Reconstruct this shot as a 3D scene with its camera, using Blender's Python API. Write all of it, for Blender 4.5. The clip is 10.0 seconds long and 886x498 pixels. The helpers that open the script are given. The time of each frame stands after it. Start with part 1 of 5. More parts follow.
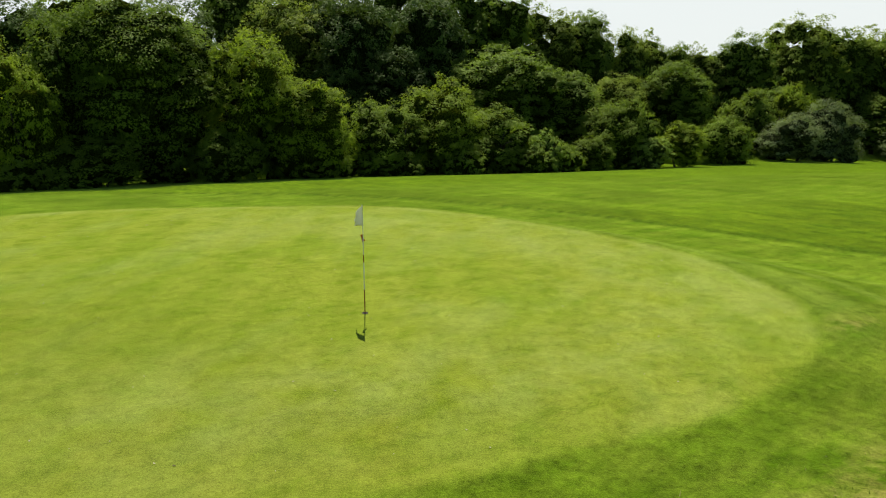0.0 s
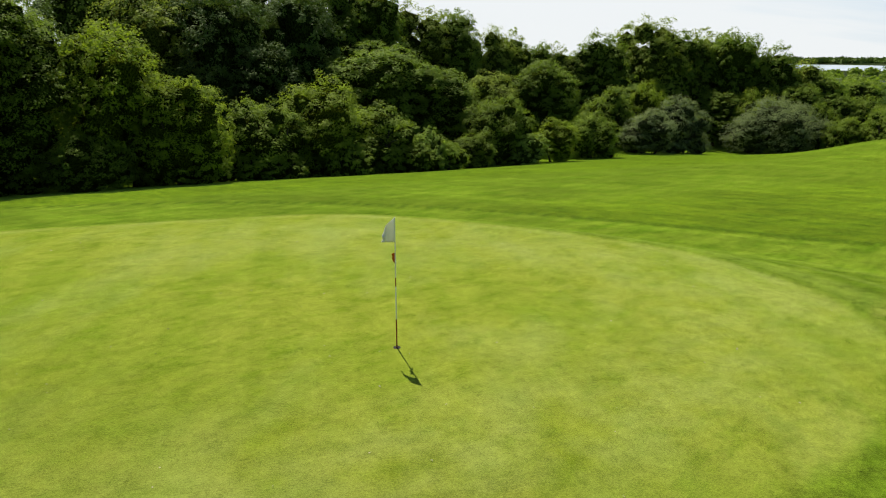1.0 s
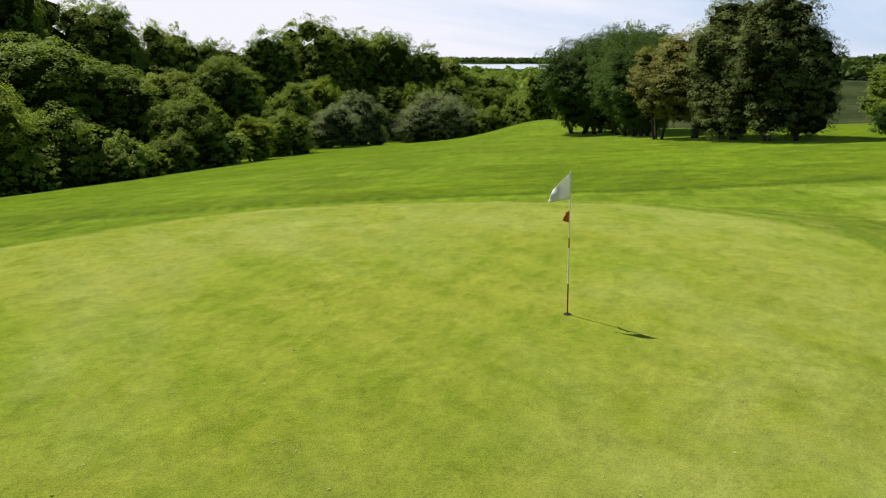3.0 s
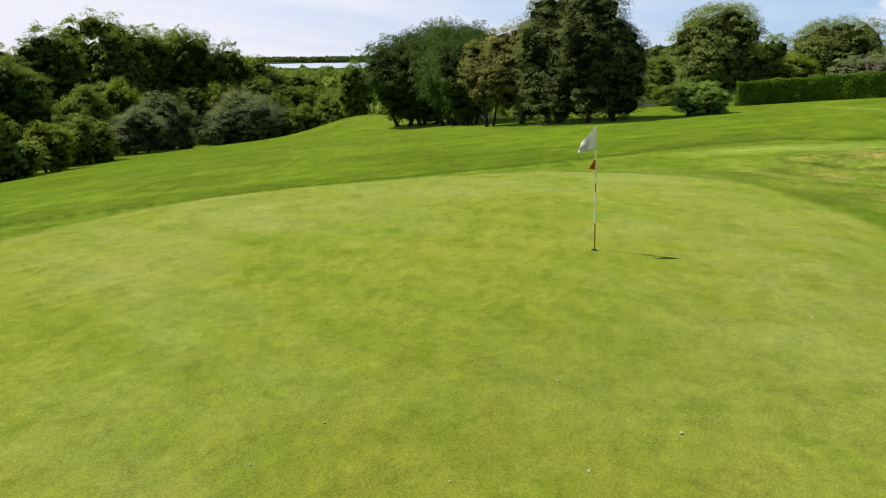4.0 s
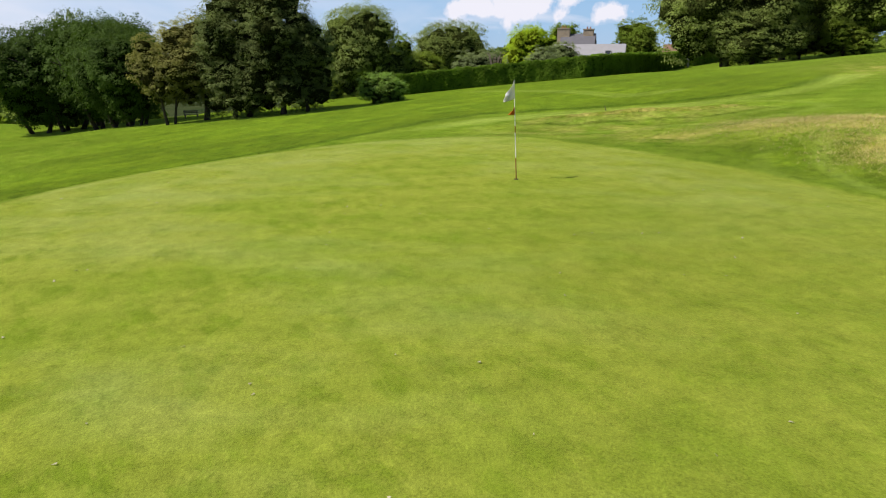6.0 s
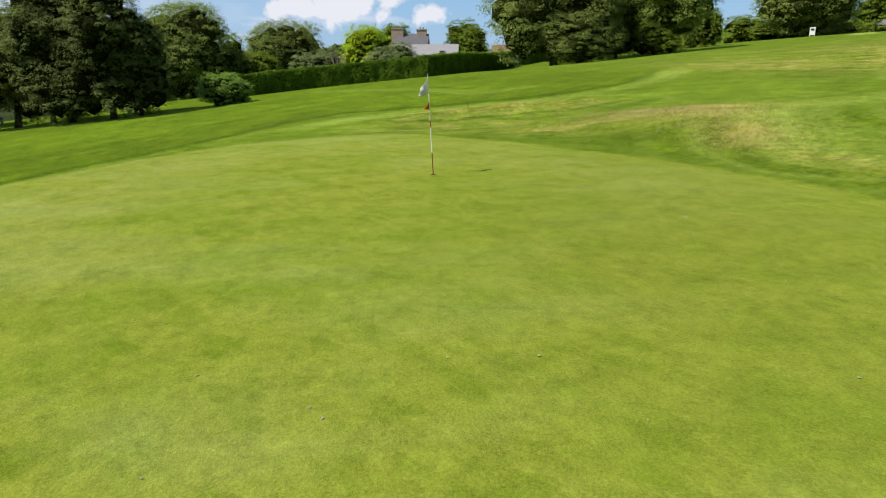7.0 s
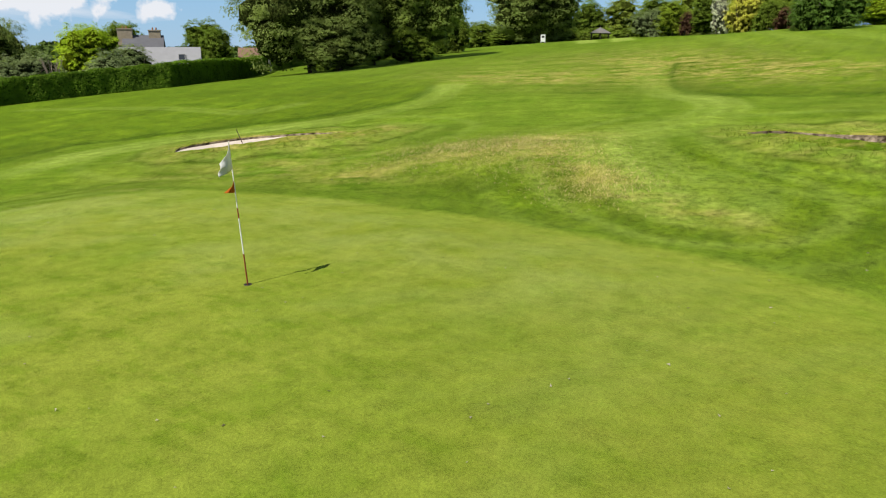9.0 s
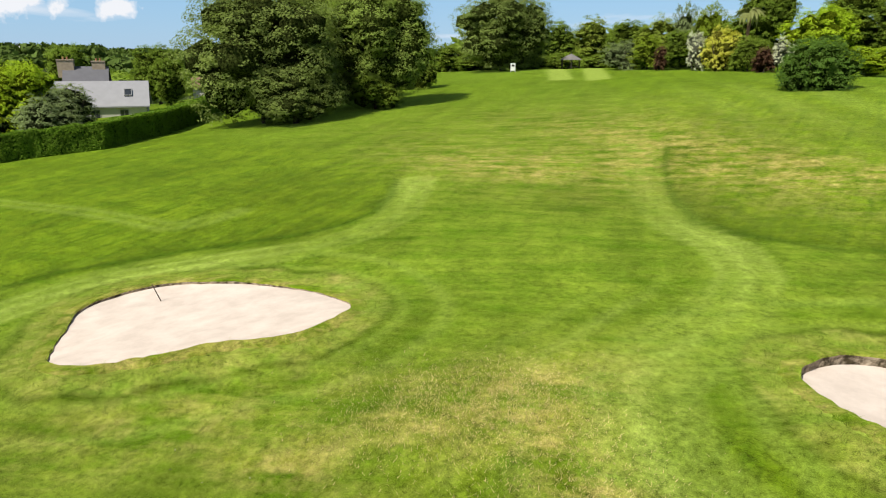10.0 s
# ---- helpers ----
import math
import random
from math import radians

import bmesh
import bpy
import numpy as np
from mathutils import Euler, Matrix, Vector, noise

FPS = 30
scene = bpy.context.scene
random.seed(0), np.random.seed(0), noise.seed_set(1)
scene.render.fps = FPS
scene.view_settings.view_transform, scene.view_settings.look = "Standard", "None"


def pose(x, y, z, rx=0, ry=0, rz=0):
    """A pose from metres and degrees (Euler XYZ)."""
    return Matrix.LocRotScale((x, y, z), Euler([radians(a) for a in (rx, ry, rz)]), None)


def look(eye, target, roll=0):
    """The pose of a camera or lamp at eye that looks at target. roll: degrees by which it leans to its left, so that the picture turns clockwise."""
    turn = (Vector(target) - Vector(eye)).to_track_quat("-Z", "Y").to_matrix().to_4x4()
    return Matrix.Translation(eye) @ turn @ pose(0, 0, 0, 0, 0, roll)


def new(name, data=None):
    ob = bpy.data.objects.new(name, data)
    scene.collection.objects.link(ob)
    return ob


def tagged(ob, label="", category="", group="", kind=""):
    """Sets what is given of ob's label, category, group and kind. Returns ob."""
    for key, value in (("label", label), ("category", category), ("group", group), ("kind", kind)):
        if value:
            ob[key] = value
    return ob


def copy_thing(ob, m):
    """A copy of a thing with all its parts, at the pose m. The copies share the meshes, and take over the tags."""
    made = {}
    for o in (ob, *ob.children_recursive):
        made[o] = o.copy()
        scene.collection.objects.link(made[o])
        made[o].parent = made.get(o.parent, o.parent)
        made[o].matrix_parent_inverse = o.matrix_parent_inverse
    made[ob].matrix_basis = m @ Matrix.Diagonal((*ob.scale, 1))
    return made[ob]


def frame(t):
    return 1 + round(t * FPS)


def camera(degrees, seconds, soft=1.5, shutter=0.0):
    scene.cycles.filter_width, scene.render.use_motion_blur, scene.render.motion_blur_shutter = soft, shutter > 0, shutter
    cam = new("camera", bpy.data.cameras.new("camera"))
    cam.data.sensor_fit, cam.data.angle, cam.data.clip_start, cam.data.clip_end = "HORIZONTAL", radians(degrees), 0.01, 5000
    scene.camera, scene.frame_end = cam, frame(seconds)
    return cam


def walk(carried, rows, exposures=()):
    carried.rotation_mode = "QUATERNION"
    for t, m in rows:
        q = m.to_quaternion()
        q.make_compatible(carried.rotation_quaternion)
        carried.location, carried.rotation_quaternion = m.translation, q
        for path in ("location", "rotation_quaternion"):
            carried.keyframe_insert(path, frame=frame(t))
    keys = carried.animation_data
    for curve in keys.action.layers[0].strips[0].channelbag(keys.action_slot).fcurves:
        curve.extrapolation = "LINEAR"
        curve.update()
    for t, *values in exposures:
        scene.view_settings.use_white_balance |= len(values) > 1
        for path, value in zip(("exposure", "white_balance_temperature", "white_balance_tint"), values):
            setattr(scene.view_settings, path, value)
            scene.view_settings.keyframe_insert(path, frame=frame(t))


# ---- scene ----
cam = camera(66.9, 10.0, 1.15)
# seconds, eye, yaw, pitch, roll
PATH = [
    (0.0, -1.653, 0.185, 4.806, -6.88, -16.09, 0.09),
    (0.5, -2.829, 1.678, 4.641, -12.35, -16.07, -0.02),
    (1.0, -4.204, 2.856, 4.508, -18.86, -16.13, -0.26),
    (1.5, -5.527, 3.938, 4.333, -25.20, -16.11, -0.41),
    (2.0, -7.084, 5.232, 4.100, -32.84, -16.10, -0.37),
    (2.5, -8.448, 6.389, 3.884, -40.14, -16.04, -0.43),
    (4.0, -12.865, 10.087, 3.254, -64.80, -16.11, 0.48),
    (4.5, -14.163, 11.361, 3.043, -72.85, -16.19, 0.31),
    (5.0, -15.180, 12.971, 2.890, -81.31, -16.14, 0.39),
    (5.5, -15.903, 14.400, 2.768, -88.74, -16.19, 0.39),
    (6.0, -16.082, 15.653, 2.667, -96.21, -16.21, 0.45),
    (7.5, -14.574, 17.769, 2.472, -116.98, -16.32, 0.40),
    (8.0, -13.532, 17.923, 2.420, -122.88, -16.42, 0.32),
    (8.5, -12.188, 17.597, 2.480, -127.84, -16.43, 0.37),
    (9.0, -10.665, 16.508, 3.314, -131.49, -16.40, 0.10),
    (9.5, -8.775, 14.838, 5.202, -133.33, -16.36, -0.26),
    (10.0, -5.817, 12.018, 7.915, -134.31, -16.31, -0.27),
]
EXPOSURES = [(0.0, 0.51, 6800, 3), (1.5, 0.53, 6650, 11), (2.5, 0.56, 6550, 17), (4.5, 0.46, 6400, 17), (6.0, 0.45, 6400, 17), (7.5, 0.36, 6350, 11), (8.8, 0.38, 6400, 10), (10.0, 0.5, 6500, 10)]
walk(cam, [(t, pose(x, y, z, 90 + pitch, 0, yaw) @ pose(0, 0, 0, 0, 0, -lean)) for t, x, y, z, yaw, pitch, lean in PATH], EXPOSURES)

# ---- sky and sun ----
SUN_AZIMUTH, SUN_HEIGHT = 1.5, 54.0
world = bpy.data.worlds.new("sky")
scene.world = world
world.use_nodes = True
wn, wl = world.node_tree.nodes, world.node_tree.links
wn.clear()


def wnode(kind, **values):
    n = wn.new(kind)
    for k, v in values.items():
        n.inputs[k].default_value = v
    return n


sky = wn.new("ShaderNodeTexSky")
sky.sky_type, sky.sun_disc = "NISHITA", False
sky.sun_elevation, sky.sun_rotation = radians(SUN_HEIGHT), radians(SUN_AZIMUTH)
sky.air_density, sky.dust_density, sky.ozone_density = 1.0, 0.1, 1.6
coord = wn.new("ShaderNodeTexCoord")
split = wn.new("ShaderNodeSeparateXYZ")
wl.new(coord.outputs["Generated"], split.inputs[0])


def wmath(op, a, b=0.0, clamp=False):
    n = wn.new("ShaderNodeMath")
    n.operation, n.use_clamp = op, clamp
    for i, v in enumerate((a, b)):
        if isinstance(v, (int, float)):
            n.inputs[i].default_value = v
        else:
            wl.new(v, n.inputs[i])
    return n.outputs[0]


# clouds lie on a level sheet: the view direction is met with it
lift = wmath("MAXIMUM", wmath("ADD", split.outputs[2], 0.10), 0.03)
flat = wn.new("ShaderNodeCombineXYZ")
wl.new(wmath("DIVIDE", split.outputs[0], lift), flat.inputs[0])
wl.new(wmath("DIVIDE", split.outputs[1], lift), flat.inputs[1])
puffs = wnode("ShaderNodeTexNoise", Scale=0.42, Detail=9.0, Roughness=0.52, Distortion=0.25)
wl.new(flat.outputs[0], puffs.inputs["Vector"])
veil = wnode("ShaderNodeTexNoise", Scale=0.25, Detail=5.0, Roughness=0.6)
stretch = wn.new("ShaderNodeMapping")
stretch.inputs["Scale"].default_value = (0.5, 1.6, 1)
stretch.inputs["Rotation"].default_value = (0, 0, radians(-35))
wl.new(flat.outputs[0], stretch.inputs[0])
wl.new(stretch.outputs[0], veil.inputs["Vector"])
# thin high cloud thickens towards the sun's side of the sky
sunward = wmath("ADD", wmath("MULTIPLY", split.outputs[1], 0.62), wmath("MULTIPLY", split.outputs[0], -0.05))
thin = wmath("ADD", wmath("MULTIPLY", veil.outputs["Fac"], 1.0), sunward)
thin = wmath("MULTIPLY", wmath("SUBTRACT", thin, 0.38), 1.9, True)
# a bank of fair-weather cumulus low over the house, away from the sun
bank = 0.0
for way, wide in (((0.972, -0.232, 0.072), 0.06), ((0.987, -0.150, 0.062), 0.035), ((0.943, -0.328, 0.054), 0.022)):
    apart = wn.new("ShaderNodeVectorMath")
    apart.operation = "SUBTRACT"
    wl.new(coord.outputs["Generated"], apart.inputs[0])
    apart.inputs[1].default_value = Vector(way).normalized()
    squash = wn.new("ShaderNodeVectorMath")
    squash.operation = "MULTIPLY"
    squash.inputs[1].default_value = (1, 1, 2.0)
    wl.new(apart.outputs[0], squash.inputs[0])
    size = wn.new("ShaderNodeVectorMath")
    size.operation = "LENGTH"
    wl.new(squash.outputs[0], size.inputs[0])
    bank = wmath("MAXIMUM", bank, wmath("SUBTRACT", 1.0, wmath("DIVIDE", size.outputs["Value"], wide * 2.2), True))
lumps = wnode("ShaderNodeTexNoise", Scale=26.0, Detail=7.0, Roughness=0.55)
wl.new(coord.outputs["Generated"], lumps.inputs["Vector"])
heap = wmath("MULTIPLY", wmath("SUBTRACT", wmath("ADD", lumps.outputs["Fac"], wmath("MULTIPLY", bank, 0.5)), 0.72), 8.0, True)
puff = wmath("MAXIMUM", heap, wmath("MULTIPLY", wmath("SUBTRACT", puffs.outputs["Fac"], 0.60), 6.0, True))
# haze and cloud gather low over the land; overhead the sky is deep and clear
low_sky = wmath("SUBTRACT", 1.0, wmath("MULTIPLY", wmath("SUBTRACT", split.outputs[2], 0.09), 4.5, True), True)
cover = wmath("MULTIPLY", wmath("MAXIMUM", wmath("MULTIPLY", thin, 0.92), puff), wmath("ADD", wmath("MULTIPLY", low_sky, 0.88), 0.12))
tint = wn.new("ShaderNodeMix")
tint.data_type = "RGBA"
tint.inputs["B"].default_value = (12.6, 12.9, 13.5, 1)
wl.new(cover, tint.inputs["Factor"])
clear = wn.new("ShaderNodeMix")
clear.data_type = "RGBA"
wl.new(wmath("MULTIPLY", low_sky, 0.6), clear.inputs["Factor"])
clear.inputs["B"].default_value = (4.8, 9.4, 14.9, 1)
wl.new(sky.outputs[0], clear.inputs["A"])
wl.new(clear.outputs["Result"], tint.inputs["A"])
back = wnode("ShaderNodeBackground", Strength=0.05)
wl.new(tint.outputs["Result"], back.inputs[0])
wout = wn.new("ShaderNodeOutputWorld")
wl.new(back.outputs[0], wout.inputs[0])

sun = new("sun", bpy.data.lights.new("sun", "SUN"))
sun.data.energy, sun.data.angle, sun.data.color = 5.0, radians(0.53), (1.0, 0.95, 0.86)
sa, sh = radians(SUN_AZIMUTH), radians(SUN_HEIGHT)
sun.matrix_world = look((0, 0, 60), (-math.sin(sa) * math.cos(sh) * 10, -math.cos(sa) * math.cos(sh) * 10, 60 - math.sin(sh) * 10))

# ---- materials ----
class Mat:
    """A node material in few words."""

    def __init__(self, name, rough=0.8, spec=0.3):
        self.m = bpy.data.materials.new(name)
        self.m.use_nodes = True
        self.n, self.l = self.m.node_tree.nodes, self.m.node_tree.links
        self.b = self.n["Principled BSDF"]
        self.b.inputs["Roughness"].default_value = rough
        self.b.inputs["Specular IOR Level"].default_value = spec

    def put(self, v, socket):
        if isinstance(v, (int, float)):
            socket.default_value = v
        elif isinstance(v, tuple):
            socket.default_value = (*v, 1)[:4] if len(socket.default_value) == 4 else v
        else:
            self.l.new(v, socket)

    def noise(self, scale, detail=3.0, rough=0.55, vector=None, distort=0.0):
        n = self.n.new("ShaderNodeTexNoise")
        n.inputs["Scale"].default_value, n.inputs["Detail"].default_value = scale, detail
        n.inputs["Roughness"].default_value, n.inputs["Distortion"].default_value = rough, distort
        self.l.new(vector or self.obj(), n.inputs["Vector"])
        return n.outputs["Fac"]

    def obj(self, scale=None, turn=0.0):
        c = self.n.new("ShaderNodeTexCoord").outputs["Object"]
        if scale:
            m = self.n.new("ShaderNodeMapping")
            m.inputs["Scale"].default_value = scale
            m.inputs["Rotation"].default_value = (0, 0, radians(turn))
            self.l.new(c, m.inputs[0])
            c = m.outputs[0]
        return c

    def math(self, op, a, b=0.0, clamp=False):
        n = self.n.new("ShaderNodeMath")
        n.operation, n.use_clamp = op, clamp
        self.put(a, n.inputs[0])
        self.put(b, n.inputs[1])
        return n.outputs[0]

    def span(self, v, lo, hi, a=0.0, b=1.0):
        n = self.n.new("ShaderNodeMapRange")
        self.put(v, n.inputs["Value"])
        for k, q in (("From Min", lo), ("From Max", hi), ("To Min", a), ("To Max", b)):
            n.inputs[k].default_value = q
        return n.outputs[0]

    def mix(self, fac, a, b):
        n = self.n.new("ShaderNodeMix")
        n.data_type = "RGBA"
        self.put(fac, n.inputs["Factor"])
        self.put(a, n.inputs["A"])
        self.put(b, n.inputs["B"])
        return n.outputs["Result"]

    def lane(self, turn, along, across):
        """Object coordinates turned to a direction and stretched along it."""
        m = self.n.new("ShaderNodeMapping")
        m.vector_type = "TEXTURE"
        m.inputs["Rotation"].default_value = (0, 0, radians(turn))
        m.inputs["Scale"].default_value = (along, across, 1)
        self.l.new(self.obj(), m.inputs[0])
        return m.outputs[0]

    def times(self, colour, k):
        n = self.n.new("ShaderNodeMix")
        n.data_type, n.blend_type = "RGBA", "MULTIPLY"
        n.inputs["Factor"].default_value = 1.0
        self.put(colour, n.inputs["A"])
        self.put(k, n.inputs["B"])
        return n.outputs["Result"]

    def attr(self, name):
        n = self.n.new("ShaderNodeAttribute")
        n.attribute_name = name
        return n.outputs["Fac"]

    def color(self, v):
        self.put(v, self.b.inputs["Base Color"])
        return self

    def bump(self, v, strength=0.5, metres=0.02):
        n = self.n.new("ShaderNodeBump")
        n.inputs["Strength"].default_value, n.inputs["Distance"].default_value = strength, metres
        self.l.new(v, n.inputs["Height"])
        self.l.new(n.outputs[0], self.b.inputs["Normal"])
        return self


def plain(name, col, rough=0.7, vary=0.15, scale=6.0, relief=0.3, metal=0.0):
    m = Mat(name, rough)
    dark, light = tuple(c * (1 - vary) for c in col), tuple(min(1, c * (1 + vary)) for c in col)
    m.color(m.mix(m.noise(scale, 5), dark, light))
    m.b.inputs["Metallic"].default_value = metal
    m.bump(m.noise(scale * 5, 4), relief, 0.01)
    return m.m


SHADE = {}


def foliage(name, dark, light, glow=0.36, rough=0.7, tone=0.76):
    """Leaves: lit from both sides, each spray a little off its neighbours' shade."""
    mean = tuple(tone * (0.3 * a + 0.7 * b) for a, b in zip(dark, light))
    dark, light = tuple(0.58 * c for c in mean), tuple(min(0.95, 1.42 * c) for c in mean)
    # leaf colour cut towards black: painted shade for the inside of a crown
    inner = Mat(name + "_inner_shade", 1.0, 0.0)
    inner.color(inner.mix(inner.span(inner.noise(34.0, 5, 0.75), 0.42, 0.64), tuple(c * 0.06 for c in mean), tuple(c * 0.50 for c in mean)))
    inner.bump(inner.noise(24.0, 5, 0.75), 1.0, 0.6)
    m = Mat(name, rough, 0.08)
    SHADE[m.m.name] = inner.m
    geo, info = m.n.new("ShaderNodeNewGeometry"), m.n.new("ShaderNodeObjectInfo")
    mixed = m.math("ADD", m.math("MULTIPLY", geo.outputs["Random Per Island"], 0.6), m.math("MULTIPLY", info.outputs["Random"], 0.4))
    patch = m.noise(0.9, 3)
    col = m.mix(m.math("ADD", m.math("MULTIPLY", mixed, 0.55), m.span(patch, 0.35, 0.65, 0.0, 0.45)), dark, light)
    m.color(col)
    tr = m.n.new("ShaderNodeBsdfTranslucent")
    m.l.new(m.mix(0.5, col, tuple(min(1, c * k) for c, k in zip(light, (1.2, 1.3, 0.65)))), tr.inputs["Color"])
    mx = m.n.new("ShaderNodeMixShader")
    mx.inputs[0].default_value = glow
    m.l.new(m.b.outputs[0], mx.inputs[1])
    m.l.new(tr.outputs[0], mx.inputs[2])
    m.l.new(mx.outputs[0], m.n["Material Output"].inputs["Surface"])
    return m.m


BARK = plain("bark", (0.055, 0.043, 0.032), 0.9, 0.4, 3.0, 0.8)
LEAF = {
    "willow": foliage("willow_leaf", (0.036, 0.050, 0.005), (0.420, 0.560, 0.045), 0.36),
    # oak leaf lightened in colour for oaks that face the sun
    "sunoak": foliage("sunlit_oak_leaf", (0.050, 0.070, 0.012), (0.400, 0.530, 0.100)),
    "fresh": foliage("fresh_green_leaf", (0.045, 0.066, 0.006), (0.390, 0.520, 0.040), 0.42),
    "oak": foliage("oak_leaf", (0.023, 0.034, 0.006), (0.285, 0.410, 0.045)),
    "olive": foliage("olive_oak_leaf", (0.045, 0.062, 0.013), (0.335, 0.430, 0.100)),
    "ash": foliage("ash_leaf", (0.031, 0.046, 0.008), (0.415, 0.522, 0.070)),
    "bush": foliage("bush_leaf", (0.025, 0.035, 0.006), (0.315, 0.440, 0.048)),
    "shrub": foliage("shrub_leaf", (0.037, 0.062, 0.013), (0.471, 0.633, 0.114)),
    "grey": foliage("grey_leaf", (0.040, 0.054, 0.024), (0.340, 0.425, 0.170)),
    "pine": foliage("pine_leaf", (0.013, 0.025, 0.006), (0.156, 0.242, 0.042), 0.15),
    "cypress": foliage("cypress_leaf", (0.010, 0.024, 0.003), (0.105, 0.190, 0.020), 0.2),
    "thorn": foliage("thorn_leaf", (0.050, 0.056, 0.012), (0.400, 0.400, 0.105)),
    "holm": foliage("holm_leaf", (0.018, 0.028, 0.007), (0.225, 0.290, 0.075), 0.25),
    "lime": foliage("lime_leaf", (0.049, 0.086, 0.005), (0.628, 0.845, 0.039)),
    "laurel": foliage("laurel_leaf", (0.030, 0.060, 0.010), (0.330, 0.520, 0.085), 0.35, 0.4),
    "darklaurel": foliage("dark_laurel_leaf", (0.012, 0.030, 0.004), (0.150, 0.270, 0.035), 0.25, 0.45),
    "red": foliage("red_leaf", (0.10, 0.05, 0.03), (0.22, 0.12, 0.07)),
    "pale": foliage("pale_leaf", (0.55, 0.60, 0.36), (0.88, 0.92, 0.66)),
    "gold": foliage("gold_leaf", (0.42, 0.41, 0.06), (0.80, 0.78, 0.11)),
    "hedge": foliage("hedge_leaf", (0.016, 0.040, 0.003), (0.200, 0.350, 0.024), 0.22),
}


def turf():
    m = Mat("turf", 1.0, 0.0)
    green, short, dry, pale, wood, deep = (m.attr(k) for k in ("green", "short", "dry", "pale", "wood", "deep"))
    # streaks left by the mower's runs and by foot and wheel
    comb = m.noise(1.0, 5, 0.68, m.lane(-78, 5.0, 0.34))
    cross = m.noise(1.0, 4, 0.62, m.lane(33, 4.5, 0.6))
    comb2 = m.noise(1.0, 3, 0.6, m.lane(-60, 14.0, 1.6))
    rough = m.mix(m.span(m.math("ADD", m.noise(0.7, 5, 0.65), comb), 0.74, 1.26), (0.038, 0.083, 0.002), (0.122, 0.182, 0.007))
    fair = m.mix(m.span(m.math("ADD", m.noise(0.6, 5, 0.65), cross), 0.78, 1.22), (0.051, 0.102, 0.003), (0.126, 0.180, 0.014))
    putt = m.mix(m.span(m.noise(0.9, 7, 0.68, None, 0.6), 0.25, 0.75), (0.112, 0.154, 0.007), (0.200, 0.224, 0.026))
    spot = m.span(m.noise(0.22, 4, 0.6), 0.45, 0.62)
    blot = m.span(m.math("ADD", m.noise(1.5, 6, 0.72, None, 0.8), m.math("MULTIPLY", m.noise(0.35, 3, 0.6), 0.6)), 0.62, 0.98)
    putt = m.mix(m.math("MULTIPLY", blot, 0.50), (0.188, 0.220, 0.026), putt)
    putt = m.mix(m.span(m.noise(2.6, 6, 0.75, m.lane(20, 1.8, 1.0)), 0.51, 0.40, 0.0, 0.70), putt, (0.092, 0.142, 0.006))
    putt = m.mix(m.math("MULTIPLY", spot, 0.50), putt, (0.096, 0.170, 0.008))
    bare = m.span(m.noise(1.0, 5, 0.6, m.lane(70, 5.0, 2.6)), 0.50, 0.66)
    putt = m.mix(m.math("MULTIPLY", bare, 0.42), putt, (0.245, 0.275, 0.078))
    band = m.n.new("ShaderNodeTexWave")
    band.inputs["Scale"].default_value, band.inputs["Distortion"].default_value = 0.21, 0.6
    band.inputs["Detail Scale"].default_value = 0.4
    m.l.new(m.obj((1, 1, 1), 4), band.inputs["Vector"])
    putt = m.mix(m.math("MULTIPLY", m.span(band.outputs["Fac"], 0.3, 0.7), 0.15), putt, (0.270, 0.292, 0.043))
    putt = m.mix(m.math("MULTIPLY", m.attr("drab"), 0.6), putt, m.mix(m.span(m.noise(1.2, 5, 0.7), 0.35, 0.65), (0.090, 0.130, 0.008), (0.150, 0.165, 0.020)))
    putt = m.mix(m.math("MULTIPLY", m.attr("edging"), m.span(m.noise(0.9, 4, 0.6), 0.34, 0.64, 0.0, 0.48)), putt, (0.268, 0.300, 0.085))
    col = m.mix(short, rough, fair)
    swell = m.span(m.math("ADD", m.noise(0.13, 3, 0.6), comb2), 0.75, 1.25, 0.74, 1.26)
    col = m.times(col, swell)
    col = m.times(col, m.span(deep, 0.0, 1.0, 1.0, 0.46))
    col = m.mix(m.math("MULTIPLY", pale, 0.95, True), col, m.mix(m.noise(1.6, 5, 0.7), (0.172, 0.240, 0.030), (0.262, 0.325, 0.066)))
    straw = m.mix(m.span(m.noise(1.3, 6, 0.7), 0.35, 0.65), (0.154, 0.155, 0.017), (0.380, 0.295, 0.100))
    patch = m.span(m.math("ADD", m.noise(0.8, 6, 0.72), m.math("MULTIPLY", m.math("SUBTRACT", cross, 0.5), 0.7)), 0.38, 0.60)
    col = m.mix(m.math("MULTIPLY", m.math("MULTIPLY", dry, patch), 0.9, True), col, straw)
    col = m.mix(m.math("MULTIPLY", m.attr("rim"), 0.9), col, (0.024, 0.055, 0.003))
    col = m.mix(green, col, putt)
    col = m.mix(wood, col, m.mix(m.span(m.noise(0.02, 6, 0.7), 0.4, 0.6), (0.020, 0.033, 0.012), (0.045, 0.056, 0.022)))
    # blades: fine grain, tufts and hand-wide mottling
    grain, tuft, mottle = m.noise(42, 4, 0.8), m.noise(6.0, 5, 0.75), m.noise(1.7, 5, 0.7)
    near = m.math("ADD", m.span(grain, 0.3, 0.7, -1.0, 1.0), m.math("MULTIPLY", m.math("SUBTRACT", 1.0, m.math("MULTIPLY", green, 0.35)), m.math("ADD", m.span(tuft, 0.3, 0.7, -0.85, 0.85), m.span(mottle, 0.3, 0.7, -0.5, 0.5))))
